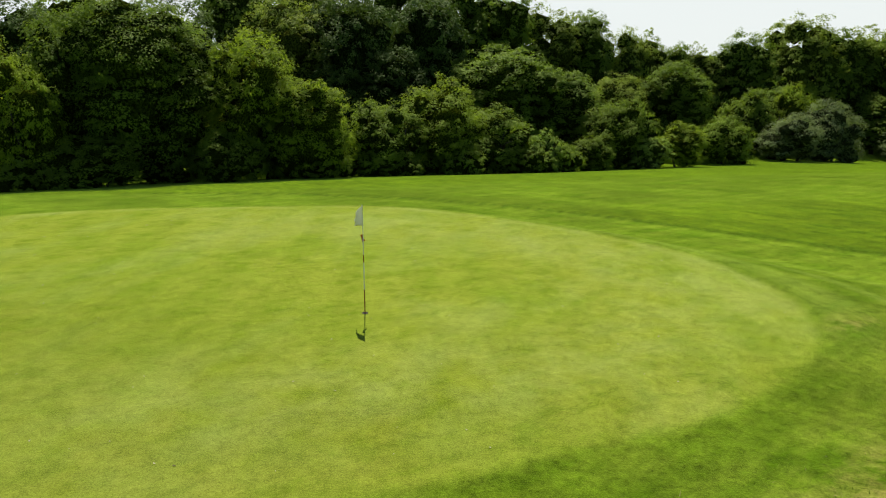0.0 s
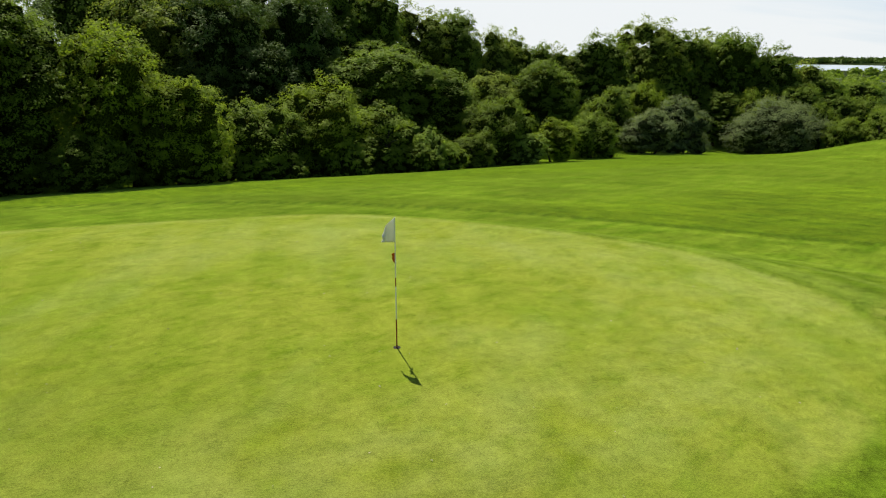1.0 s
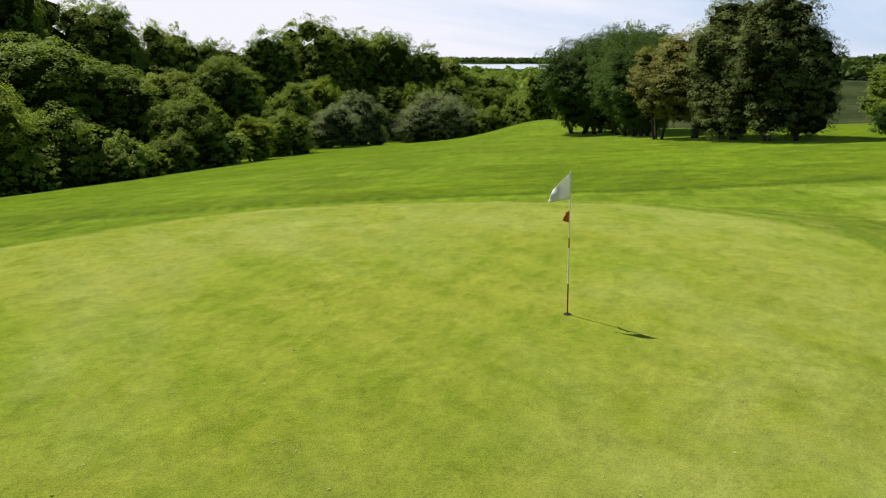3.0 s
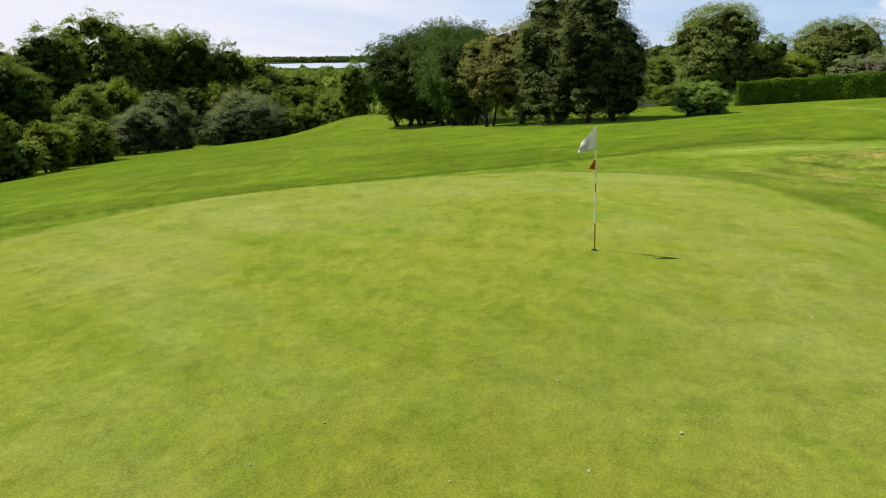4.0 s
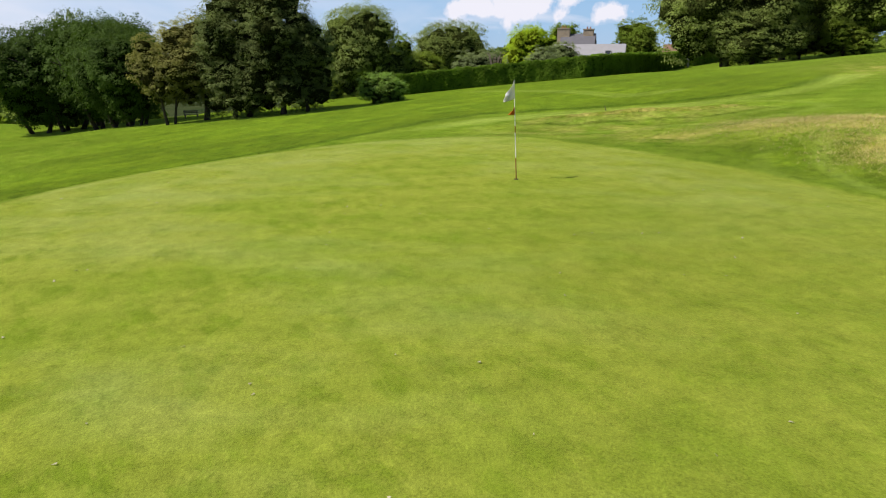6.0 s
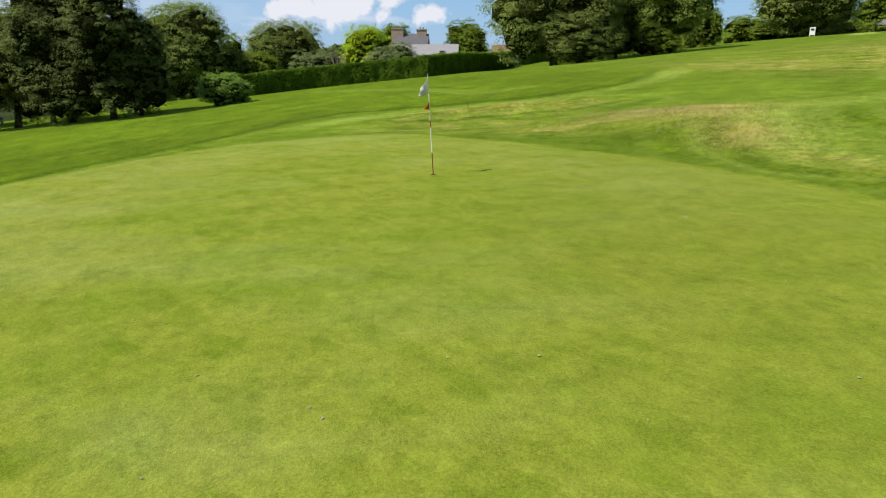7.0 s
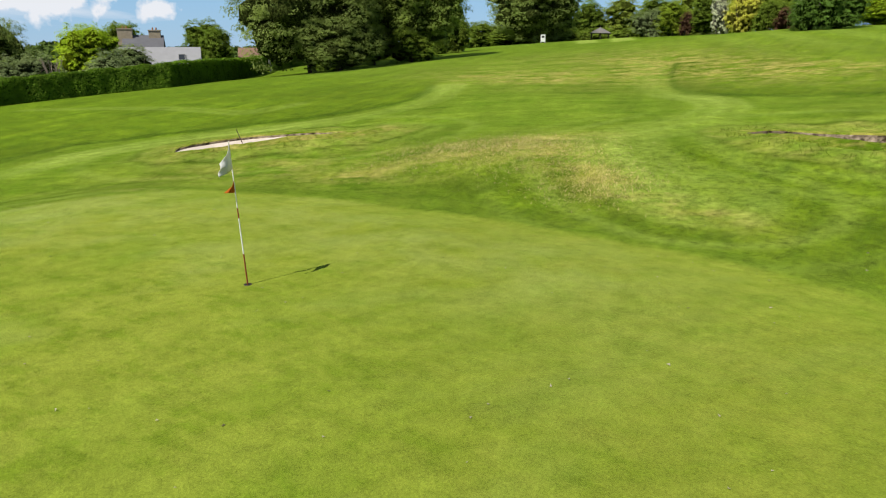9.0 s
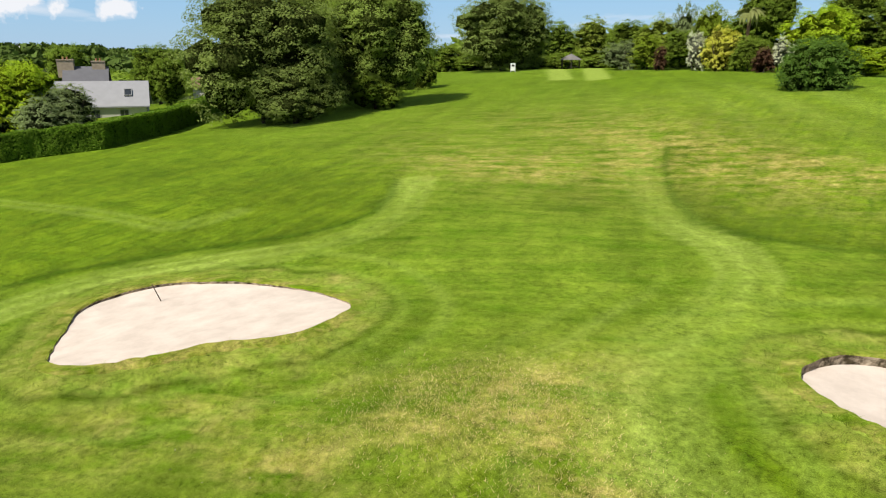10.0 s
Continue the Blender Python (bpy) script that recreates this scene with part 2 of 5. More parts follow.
    amount = m.math("SUBTRACT", m.math("SUBTRACT", 0.66, m.math("MULTIPLY", short, 0.10)), m.math("MULTIPLY", green, 0.16))
    m.color(m.times(col, m.math("ADD", 1.0, m.math("MULTIPLY", near, amount))))
    m.put(m.math("MULTIPLY", 0.46, m.math("SUBTRACT", 1.0, wood)), m.b.inputs["Sheen Weight"])
    m.b.inputs["Sheen Roughness"].default_value = 0.45
    m.b.inputs["Sheen Tint"].default_value = (0.62, 0.83, 0.11, 1)
    m.bump(m.math("ADD", grain, m.math("MULTIPLY", tuft, 1.6)), 0.5, 0.03)
    return m.m


TURF = turf()
SAND = Mat("bunker_sand", 0.95, 0.1)
SAND.color(SAND.mix(SAND.span(SAND.noise(1.1, 6, 0.65), 0.35, 0.65), (0.47, 0.40, 0.335), (0.58, 0.50, 0.425)))
SAND.bump(SAND.math("ADD", SAND.noise(90, 3), SAND.math("MULTIPLY", SAND.noise(6, 4), 1.5)), 0.35, 0.02)
SAND = SAND.m
SOIL = plain("soil_lip", (0.10, 0.085, 0.04), 0.95, 0.5, 4.0, 0.9)
# ---- the lie of the land ----
def smooth(e0, e1, v):
    k = np.clip((v - e0) / (e1 - e0), 0.0, 1.0)
    return k * k * (3 - 2 * k)


def bump(x, y, cx, cy, rx, ry=None, turn=0.0):
    ca, sa = math.cos(radians(turn)), math.sin(radians(turn))
    u, v = (x - cx) * ca + (y - cy) * sa, (y - cy) * ca - (x - cx) * sa
    return np.exp(-((u / rx) ** 2 + (v / (ry or rx)) ** 2))


def green_edge(x, y):
    """Metres outside the edge of the putting green (minus: inside)."""
    dx, dy = x + 4.9, y - 14.8
    a = np.arctan2(dy, dx)
    r = 10.386 - 0.456 * np.cos(a) + 0.253 * np.sin(a) + 1.869 * np.cos(2 * a) - 0.378 * np.sin(2 * a)
    r = r + 0.062 * np.cos(3 * a) - 0.069 * np.sin(3 * a) + 0.144 * np.cos(4 * a) - 0.294 * np.sin(4 * a) + 0.073 * np.cos(5 * a) - 0.141 * np.sin(5 * a)
    return np.hypot(dx, dy) - r


# the two bunkers: centre, half length, half width, turn of the long axis
EAST_BUNKER = (13.7, 3.9, 5.2, 3.5, 14.0, (0.018, 0.011, 0.014, -0.061, 0.04, 0.014, -0.093, 0.027, 0.002))
SOUTH_BUNKER = (-5.2, -3.95, 3.65, 2.75, 0.0, (0, 0, 0, 0, 0, 0, -0.04, 0.015, 0.01))


def bunker_radius(a, b):
    cx, cy, rx, ry, turn, wave = b
    return 1 / np.sqrt((np.cos(a) / rx) ** 2 + (np.sin(a) / ry) ** 2) * (1 + wave[0] + sum(wave[2 * k - 1] * np.cos(k * a) + wave[2 * k] * np.sin(k * a) for k in (1, 2, 3, 4)) + 0.008 * np.sin(9 * a))


def bunker_edge(x, y, b):
    """Metres outside a bunker's rim (minus: inside)."""
    ca, sa = math.cos(radians(b[4])), math.sin(radians(b[4]))
    u, v = (x - b[0]) * ca + (y - b[1]) * sa, (y - b[1]) * ca - (x - b[0]) * sa
    return np.hypot(u, v) - bunker_radius(np.arctan2(v, u), b)


def land(x, y):
    """Height of the ground without the bunkers' hollows."""
    x, y = np.asarray(x, float), np.asarray(y, float)
    d = np.hypot(x - 20, y)
    k = np.minimum(1.0, 185 / np.maximum(d, 1.0))
    u, v = (20 + (x - 20) * k) / 60, y * k / 60
    z = 0.614 - 0.385 * u - 5.327 * v - 0.584 * u * u + 0.334 * u * v - 1.179 * v * v
    z = z - 0.249 * u ** 3 - 0.12 * u * u * v + 0.474 * u * v * v - 0.039 * v ** 3
    z = z - 0.62 * bump(x, y, 19, 3, 7.5) + 0.54 * bump(x, y, 11.0, 5.6, 5.5, 1.9, 62) - 0.5 * bump(x, y, 9, -18, 9) + 1.0 * bump(x, y, 14, -54, 18)
    z = z - 0.55 * bump(x, y, 66, -26, 16) - 0.6 * bump(x, y, 60, 76, 18) - 0.4 * bump(x, y, 22, 82, 25)
    z = z + 0.35 * bump(x, y, 1.5, 3.0, 4.5) + 0.55 * bump(x, y, -5.2, -1.3, 3.6, 1.6) - 0.30 * bump(x, y, -3.8, -6.3, 3.4, 1.5) + 0.14 * bump(x, y, 9.8, 3.2, 2.4, 1.6, 60) - 0.18 * bump(x, y, 13, -0.3, 3, 1.3) - 1.7 * bump(x, y, 117, 124, 42, 24, 40) + 2.6 * bump(x, y, 95, 77, 30, 10, 33) - 0.5 * bump(x, y, 62, 52, 9)
    z = z + 15 * bump(x, y, -8, 150, 62, 30) + 9 * bump(x, y, 95, 172, 60, 28) - 1.0 * bump(x, y, 45, 100, 40, 14, 22)
    z = z + (-26 - z) * smooth(190, 900, d)
    z = z - 0.10 * np.clip(-(y + 87), 0, 40) * smooth(30, 55, x) * (1 - smooth(150, 300, d))
    e = green_edge(x, y)
    pad = -0.012 * (x + 1.7) - 0.022 * (y - 12.45) - 0.16 * smooth(-2.5, 0.8, e) * smooth(11, 8, y)
    z = z + (pad - z) * (1 - smooth(-0.5, 5.0, e))
    return z


def ground_z(x, y):
    return float(land(x, y))

# ---- helpers for meshes ----
def fast_mesh(name, verts, faces, mat, sides=3, flat=True):
    """One mesh from arrays: faces all with the same number of sides."""
    me = bpy.data.meshes.new(name)
    verts, faces = np.asarray(verts, np.float32), np.asarray(faces, np.int32)
    me.vertices.add(len(verts))
    me.vertices.foreach_set("co", verts.ravel())
    me.loops.add(faces.size)
    me.loops.foreach_set("vertex_index", faces.ravel())
    me.polygons.add(len(faces))
    me.polygons.foreach_set("loop_start", np.arange(0, faces.size, sides, dtype=np.int32))
    if not flat:
        me.polygons.foreach_set("use_smooth", np.ones(len(faces), bool))
    me.update(calc_edges=True)
    me.validate()
    me.materials.append(mat)
    return me


def part(name, bm, material, parent=None, label=""):
    me = bpy.data.meshes.new(name)
    bmesh.ops.recalc_face_normals(bm, faces=bm.faces)
    bm.to_mesh(me)
    bm.free()
    me.materials.append(material)
    ob = new(name, me)
    ob.parent = parent
    return tagged(ob, label)


def put_part(name, me, parent, label=""):
    ob = new(name, me)
    ob.parent = parent
    return tagged(ob, label)


def box(bm, lo, hi, bevel=0.0):
    r = bmesh.ops.create_cube(bm, size=1.0)
    for v in r["verts"]:
        v.co = Vector([lo[i] + (v.co[i] + 0.5) * (hi[i] - lo[i]) for i in range(3)])
    if bevel:
        bmesh.ops.bevel(bm, geom=list({e for v in r["verts"] for e in v.link_edges}), offset=bevel, segments=2, affect="EDGES")


def tube(points, radii, sides=7):
    """Vertices and quads of a tapered tube along points."""
    verts, faces = [], []
    pts = [Vector(p) for p in points]
    for i, (p, r) in enumerate(zip(pts, radii)):
        d = (pts[min(i + 1, len(pts) - 1)] - pts[max(i - 1, 0)]).normalized()
        a = d.cross(Vector((0.31, 0.95, 0.05))).normalized()
        b = d.cross(a)
        for k in range(sides):
            w = 2 * math.pi * k / sides
            verts.append(p + (a * math.cos(w) + b * math.sin(w)) * r)
    for i in range(len(pts) - 1):
        for k in range(sides):
            j = (k + 1) % sides
            faces.append((i * sides + k, i * sides + j, (i + 1) * sides + j, (i + 1) * sides + k))
    return verts, faces


def add_tube(bm, points, radii, sides=7, caps=True):
    verts, faces = tube(points, radii, sides)
    vs = [bm.verts.new(v) for v in verts]
    for f in faces:
        bm.faces.new([vs[i] for i in f])
    if caps:
        bm.faces.new(vs[:sides][::-1])
        bm.faces.new(vs[-sides:])


# ---- trees ----
ball = bmesh.new()
bmesh.ops.create_icosphere(ball, subdivisions=1, radius=1.0)
CORE_V = np.array([v.co[:] for v in ball.verts])
CORE_F = np.array([[v.index for v in f.verts] for f in ball.faces])
ball.free()


def leaf_cards(rng, pos, nrm, size, long=1.5):
    """A three-cornered spray of leaves at each place."""
    n = len(pos)
    t = np.cross(nrm, rng.normal(size=(n, 3)))
    t /= np.linalg.norm(t, axis=1)[:, None] + 1e-9
    b = np.cross(nrm, t)
    s = (size * rng.uniform(0.6, 1.45, n))[:, None]
    v = np.stack([pos - t * s * 0.5 * long, pos + t * s * 0.35 * long - b * s * 0.55, pos + t * s * 0.5 * long + b * s * rng.uniform(0.2, 0.7, (n, 1))], 1)
    return v.reshape(-1, 3), np.arange(3 * n).reshape(-1, 3)


def crown(name, mat, seed, count, leaf, aspect, low, lobes, lobe_r, shape, ragged=0.16, spread=0.62):
    """A crown of many clumps on lobes, radius 1, reaching up to aspect."""
    rng = np.random.RandomState(seed)
    hz, zc = (1 - low) * aspect / 2, (1 + low) * aspect / 2
    c, r = [(0, 0, zc)], [(0.70, 0.70, hz * 0.82)]
    for i in range(lobes):
        w = i * 2.39996 + rng.uniform(-0.5, 0.5)
        q = 1 - 2 * (i + 0.5) / lobes + rng.uniform(-0.15, 0.15)
        q = float(np.clip(q, -0.95, 0.97))
        wide = math.sqrt(max(0.0, 1 - q * q))
        if shape == "cone":
            wide = 0.95 * (1 - (q + 1) / 2) ** 0.8 + 0.08
        elif shape == "dome":
            wide = max(wide, 0.85) if q < 0.1 else wide
        elif shape == "flat":
            wide = max(wide, 0.8) if q > -0.2 else wide * 0.7
        k = spread * rng.uniform(0.85, 1.18)
        rr = lobe_r * rng.uniform(0.7, 1.3)
        c.append((math.cos(w) * wide * k, math.sin(w) * wide * k, zc + q * hz * (1 - 0.75 * rr)))
        r.append((rr, rr, rr * rng.uniform(0.75, 1.05)))
    c, r = np.array(c), np.array(r)
    area = r[:, 0] * r[:, 2]
    # sprigs sit on the lobes, leaves crowd round the sprigs
    n = max(140, count // 30)
    which = rng.choice(len(c), n * 3, p=area / area.sum())
    d = rng.normal(size=(n * 3, 3))
    d[:, 2] += 0.25
    d /= np.linalg.norm(d, axis=1)[:, None]
    mid = c[which] + d * r[which] * (0.93 + ragged * rng.normal(size=(n * 3, 1)))
    inside = np.zeros(n * 3, bool)
    for i in range(len(c)):
        inside |= (which != i) & ((((mid - c[i]) / r[i]) ** 2).sum(1) < 0.6)
    ok = ~inside & (mid[:, 2] > low * aspect * 0.5)
    mid, d = mid[ok][:n], d[ok][:n]
    pick = rng.randint(0, len(mid), count)
    puff = rng.normal(size=(count, 3))
    puff /= np.linalg.norm(puff, axis=1)[:, None]
    puff[:, 2] = np.abs(puff[:, 2]) * 1.1 - 0.25
    reach = lobe_r * 0.29 * rng.uniform(0.6, 1.5, len(mid))[pick][:, None]
    pos = mid[pick] + puff * reach * rng.uniform(0.3, 1.0, (count, 1)) ** 0.5 * np.array([1, 1, 0.8])
    d = d[pick]
    nrm = d * 0.55 + puff * 0.55 + rng.normal(size=d.shape) * 0.30 + np.array([0, 0, 0.75])
    nrm /= np.linalg.norm(nrm, axis=1)[:, None]
    # fill the crown's box: radius 1, height aspect
    wide, tall = np.percentile(np.hypot(pos[:, 0], pos[:, 1]), 97), np.percentile(pos[:, 2], 99.5)
    fit = np.array([1 / wide, 1 / wide, aspect / tall])
    pos, c, r = pos * fit, c * fit, r * fit
    v, f = leaf_cards(rng, pos, nrm, leaf)
    vs, fs, base = [v], [f], len(v)
    # core balls carry that painted shade behind the gaps between the leaves
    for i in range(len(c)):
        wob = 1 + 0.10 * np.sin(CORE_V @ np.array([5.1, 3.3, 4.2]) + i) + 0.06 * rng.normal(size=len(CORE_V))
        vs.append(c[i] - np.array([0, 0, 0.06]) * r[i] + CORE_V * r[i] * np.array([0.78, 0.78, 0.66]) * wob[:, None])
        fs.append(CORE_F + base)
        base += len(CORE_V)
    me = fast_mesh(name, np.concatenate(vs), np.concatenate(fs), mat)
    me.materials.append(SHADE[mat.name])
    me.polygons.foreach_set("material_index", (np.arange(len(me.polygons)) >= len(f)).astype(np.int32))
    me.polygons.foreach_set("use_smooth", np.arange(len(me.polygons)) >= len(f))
    return me


def trunk(name, seed, aspect, low, stems=1, limbs=5, thick=0.05, lean=0.1):
    rng = np.random.RandomState(seed)
    bm = bmesh.new()
    for s in range(stems):
        w0 = 6.283 * s / max(stems, 1) + rng.uniform(0, 1)
        off = 0.0 if stems == 1 else 0.16
        base = Vector((math.cos(w0) * off, math.sin(w0) * off, -0.06))
        ends = base + Vector((math.cos(w0) * (lean + off), math.sin(w0) * (lean + off), aspect * 0.72))
        mid = base.lerp(ends, 0.45) + Vector((rng.uniform(-.06, .06), rng.uniform(-.06, .06), 0))
        add_tube(bm, [base, base.lerp(mid, 0.25), mid, ends], [thick * 1.5, thick * 1.05, thick * 0.75, thick * 0.2], 8)
        for i in range(limbs):
            k = rng.uniform(0.3, 0.75)
            p = base.lerp(mid, k / 0.5) if k < 0.5 else mid.lerp(ends, (k - 0.5) / 0.5)
            w = w0 + i * 2.4 + rng.uniform(-.4, .4)
            q = p + Vector((math.cos(w) * 0.45, math.sin(w) * 0.45, aspect * rng.uniform(0.10, 0.22)))
            m = p.lerp(q, 0.5) + Vector((0, 0, 0.06 * aspect))
            add_tube(bm, [p, m, q], [thick * 0.5, thick * 0.33, thick * 0.1], 6)
    me = bpy.data.meshes.new(name)
    bm.to_mesh(me)
    bm.free()
    for p in me.polygons:
        p.use_smooth = True
    me.materials.append(BARK)
    return me


# kind: leaf, count, clump, aspect, low, lobes, lobe radius, shape, trunk stems, ragged
SHAPES = {
    "oak": ("oak", 14000, 0.050, 2.2, 0.02, 19, 0.38, "ball", 1, 0.09),
    "ash": ("ash", 12500, 0.048, 2.3, 0.02, 17, 0.37, "ball", 1, 0.13),
    "willow": ("willow", 11000, 0.046, 1.7, 0.00, 13, 0.42, "dome", 3, 0.09),
    "sallow": ("fresh", 15000, 0.046, 1.9, 0.00, 17, 0.40, "dome", 3, 0.12),
    "bush": ("bush", 10500, 0.050, 1.5, 0.00, 13, 0.44, "dome", 3, 0.09),
    "shrub": ("shrub", 5000, 0.075, 1.5, 0.00, 9, 0.45, "dome", 3, 0.15),
    "grey": ("grey", 13000, 0.040, 1.5, 0.02, 13, 0.44, "dome", 3, 0.06),
    "greyball": ("grey", 24000, 0.024, 1.2, 0.17, 17, 0.40, "dome", 1, 0.07),
    # oak shape in the dark pine leaf: the wood's shade put into colour
    "darkwood": ("pine", 14000, 0.050, 2.2, 0.02, 19, 0.38, "ball", 1, 0.11),
    "cypress": ("cypress", 30000, 0.042, 1.8, 0.10, 26, 0.39, "flat", 3, 0.20),
    "thorn": ("thorn", 12000, 0.050, 2.2, 0.25, 14, 0.36, "flat", 3, 0.13),
    "holm": ("holm", 22000, 0.043, 2.6, 0.00, 26, 0.36, "dome", 1, 0.13),
    "roundoak": ("olive", 24000, 0.033, 1.6, 0.08, 26, 0.33, "ball", 1, 0.09),
    "bigoak": ("oak", 32000, 0.031, 2.1, 0.02, 30, 0.32, "ball", 1, 0.10),
    "brush": ("bush", 3800, 0.075, 1.0, 0.00, 9, 0.46, "dome", 3, 0.10),
    "darkoak": ("sunoak", 26000, 0.033, 1.9, 0.14, 28, 0.33, "ball", 1, 0.11),
    "darklaurel": ("darklaurel", 14000, 0.040, 1.1, 0.00, 17, 0.36, "dome", 3, 0.07),
    "thornoak": ("thorn", 20000, 0.042, 2.3, 0.12, 20, 0.36, "ball", 1, 0.14),
    "lime": ("lime", 9000, 0.055, 1.8, 0.04, 13, 0.40, "ball", 1, 0.12),
    "greybush": ("grey", 7500, 0.058, 1.3, 0.00, 11, 0.42, "dome", 3, 0.15),
    "laurel": ("laurel", 11000, 0.055, 1.1, 0.00, 15, 0.36, "dome", 3, 0.24),
    "redshrub": ("red", 4000, 0.07, 1.6, 0.00, 8, 0.45, "dome", 3, 0.15),
    "paleshrub": ("pale", 4000, 0.07, 1.8, 0.00, 8, 0.45, "dome", 3, 0.15),
    "goldshrub": ("gold", 6500, 0.06, 1.6, 0.00, 11, 0.42, "dome", 3, 0.15),
}
TREES = {
    "willow": ("willow_tree", "yellow-green bushy willow at the edge of the wood", "tree"),
    "oak": ("oak_tree", "dense dark green broadleaf tree in the wood", "tree"),
    "ash": ("ash_tree", "mid-green broadleaf tree with an airy crown", "tree"),
    "sallow": ("willow_tree", "bright fresh green sallow leafy to the ground", "tree"),
    "bush": ("bush", "dense dark green bush leafy down to the ground", "bush"),
    "shrub": ("shrub", "light green leafy shrub at the wood edge", "shrub"),
    "grey": ("grey_willow", "rounded grey-green willow bush on the grass", "bush"),
    "greyball": ("grey_willow", "round grey willow with a short dark trunk", "tree"),
    "darkwood": ("oak_tree", "tall tree in the wood, its shade put into a dark leaf colour", "tree"),
    "cypress": ("cypress_tree", "dark green cypress with bare forked trunks", "tree"),
    "thorn": ("thorn_tree", "small brownish thorn tree with forked bare trunks", "tree"),
    "holm": ("holm_oak", "tall dark holm oak leafy down to the grass", "tree"),
    "roundoak": ("oak_tree", "large oak with a broad rounded dark crown", "tree"),
    "bigoak": ("oak_tree", "very large dark oak with sunlit top at the wood edge", "tree"),
    "brush": ("bush", "low dark undergrowth bush along the wood edge", "bush"),
    "darkoak": ("oak_tree", "large dark green oak with drooping lower boughs", "tree"),
    "darklaurel": ("laurel_bush", "dense dark green rounded bush alone on the grass", "bush"),
    "thornoak": ("oak_tree", "olive-brown leafy oak among the dark holm oaks", "tree"),
    "lime": ("young_tree", "bright light green leafy young tree", "tree"),
    "greybush": ("garden_bush", "grey-green loose garden bush", "bush"),
    "laurel": ("laurel_bush", "dense glossy dark green laurel bush on the grass", "bush"),
    "redshrub": ("garden_shrub", "dull red-leaved garden shrub in the border", "shrub"),
    "paleshrub": ("garden_shrub", "pale cream-leaved garden shrub in the border", "shrub"),
    "goldshrub": ("garden_shrub", "golden yellow garden shrub in the border", "shrub"),
}
CROWNS, TRUNKS, PLANTED = {}, {}, {}


def plant(kind, x, y, radius, height, turn):
    leaf, count, size, aspect, low, lobes, lobe_r, shape, stems, ragged = SHAPES[kind]
    i = PLANTED[kind] = PLANTED.get(kind, 0) + 1
    far = math.hypot(x, y - 8) > 118
    count, size = (int(count * 1.2), size * 0.62) if far else (int(count * 1.45), size * 0.54)
    key = (kind, i % 3, far)
    if key not in CROWNS:
        seed = 11 + 7 * (i % 3) + 31 * len(CROWNS)
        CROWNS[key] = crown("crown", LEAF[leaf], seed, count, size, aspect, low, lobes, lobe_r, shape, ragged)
        TRUNKS[key] = trunk("trunk", seed, aspect, low, stems, 5 if stems == 1 else 3, 0.06 if stems == 1 else 0.04, 0.1 if stems == 1 else (0.5 if kind == "cypress" else 0.3))
    name, label, category = TREES[kind]
    ob = tagged(new(name), label, category, "trees and bushes")
    ob.empty_display_size = 0.2
    ob.matrix_world = pose(x, y, ground_z(x, y) - (0.05 if aspect > 1.6 else 0.05 * height), 0, 0, turn) @ Matrix.Diagonal((radius, radius, height / aspect, 1))
    put_part("trunk", TRUNKS[key], ob)
    put_part("crown", CROWNS[key], ob)
    return ob

# ---- ground ----
def steps(*runs):
    """Grid lines: (start, end, step) one after another."""
    out = []
    for a, b, s in runs:
        out.extend(np.arange(a, b - 1e-6, s))
    return out


def outward(start, step, grow, end):
    out, v = [], start
    while v < end:
        step *= grow
        v += step
        out.append(min(v, end))
    return out


gx = [-v for v in outward(140, 3, 1.25, 4600)][::-1] + steps((-140, -20, 2.5), (-20, 23, 0.2), (23, 60, 0.5), (60, 141, 1.5)) + outward(140, 2, 1.25, 4600)
gy = [-v for v in outward(110, 2, 1.25, 4600)][::-1] + steps((-110, -60, 1.0), (-60, -9, 0.4), (-9, 26, 0.2), (26, 70, 0.6), (70, 201, 2.0)) + outward(200, 3, 1.25, 4600)
gx, gy = np.array(gx), np.array(gy)
X, Y = np.meshgrid(gx, gy)


def beside(x, y, line):
    """Signed metres from a bent line (plus: to the left of its way)."""
    best, side = np.full(np.shape(x), 1e9), np.zeros(np.shape(x))
    for (ax, ay), (bx, by) in zip(line, line[1:]):
        dx, dy = bx - ax, by - ay
        k = np.clip(((x - ax) * dx + (y - ay) * dy) / (dx * dx + dy * dy), 0, 1)
        d = np.hypot(x - ax - k * dx, y - ay - k * dy)
        s = dx * (y - ay) - dy * (x - ax)
        side = np.where(d < best, np.sign(s), side)
        best = np.minimum(best, d)
    return best * np.where(side == 0, 1, side)


# the mown apron's outer edge: the rough lies to the left of this line
ROUGH_EAST = [(60, -74), (42, -47), (28, -22), (21.6, -11.2), (19.2, -8.8), (17.8, -6.6), (17.8, -4.7), (18.4, -2.7), (19.5, -1.5), (21.2, 0.8), (22.1, 3.2), (22.7, 5.4), (22.8, 9), (20.5, 12.3), (17, 15.2), (14.6, 18.2), (12.8, 21.5), (10.2, 27), (6.3, 33), (1, 39.5), (-6, 45), (-25, 54), (-60, 60)]
ROUGH_WEST = [(39.2, -58.5), (30, -47.5), (23.2, -38.7), (16.7, -30.5), (14.6, -27.5), (11.6, -21.7), (8.7, -17.1), (6.1, -14.0), (4.1, -12.8), (1.4, -12.7), (-0.9, -13.2), (-4, -14.2), (-30, -18)]
PALE_EAST = [(20.6, -11.8), (18.3, -9.0), (16.6, -7.0), (16.0, -4.6), (16.4, -2.4), (18.6, 0.2), (20.4, 3.6), (20.6, 6.4), (19.6, 9.4), (16.6, 12.6)]
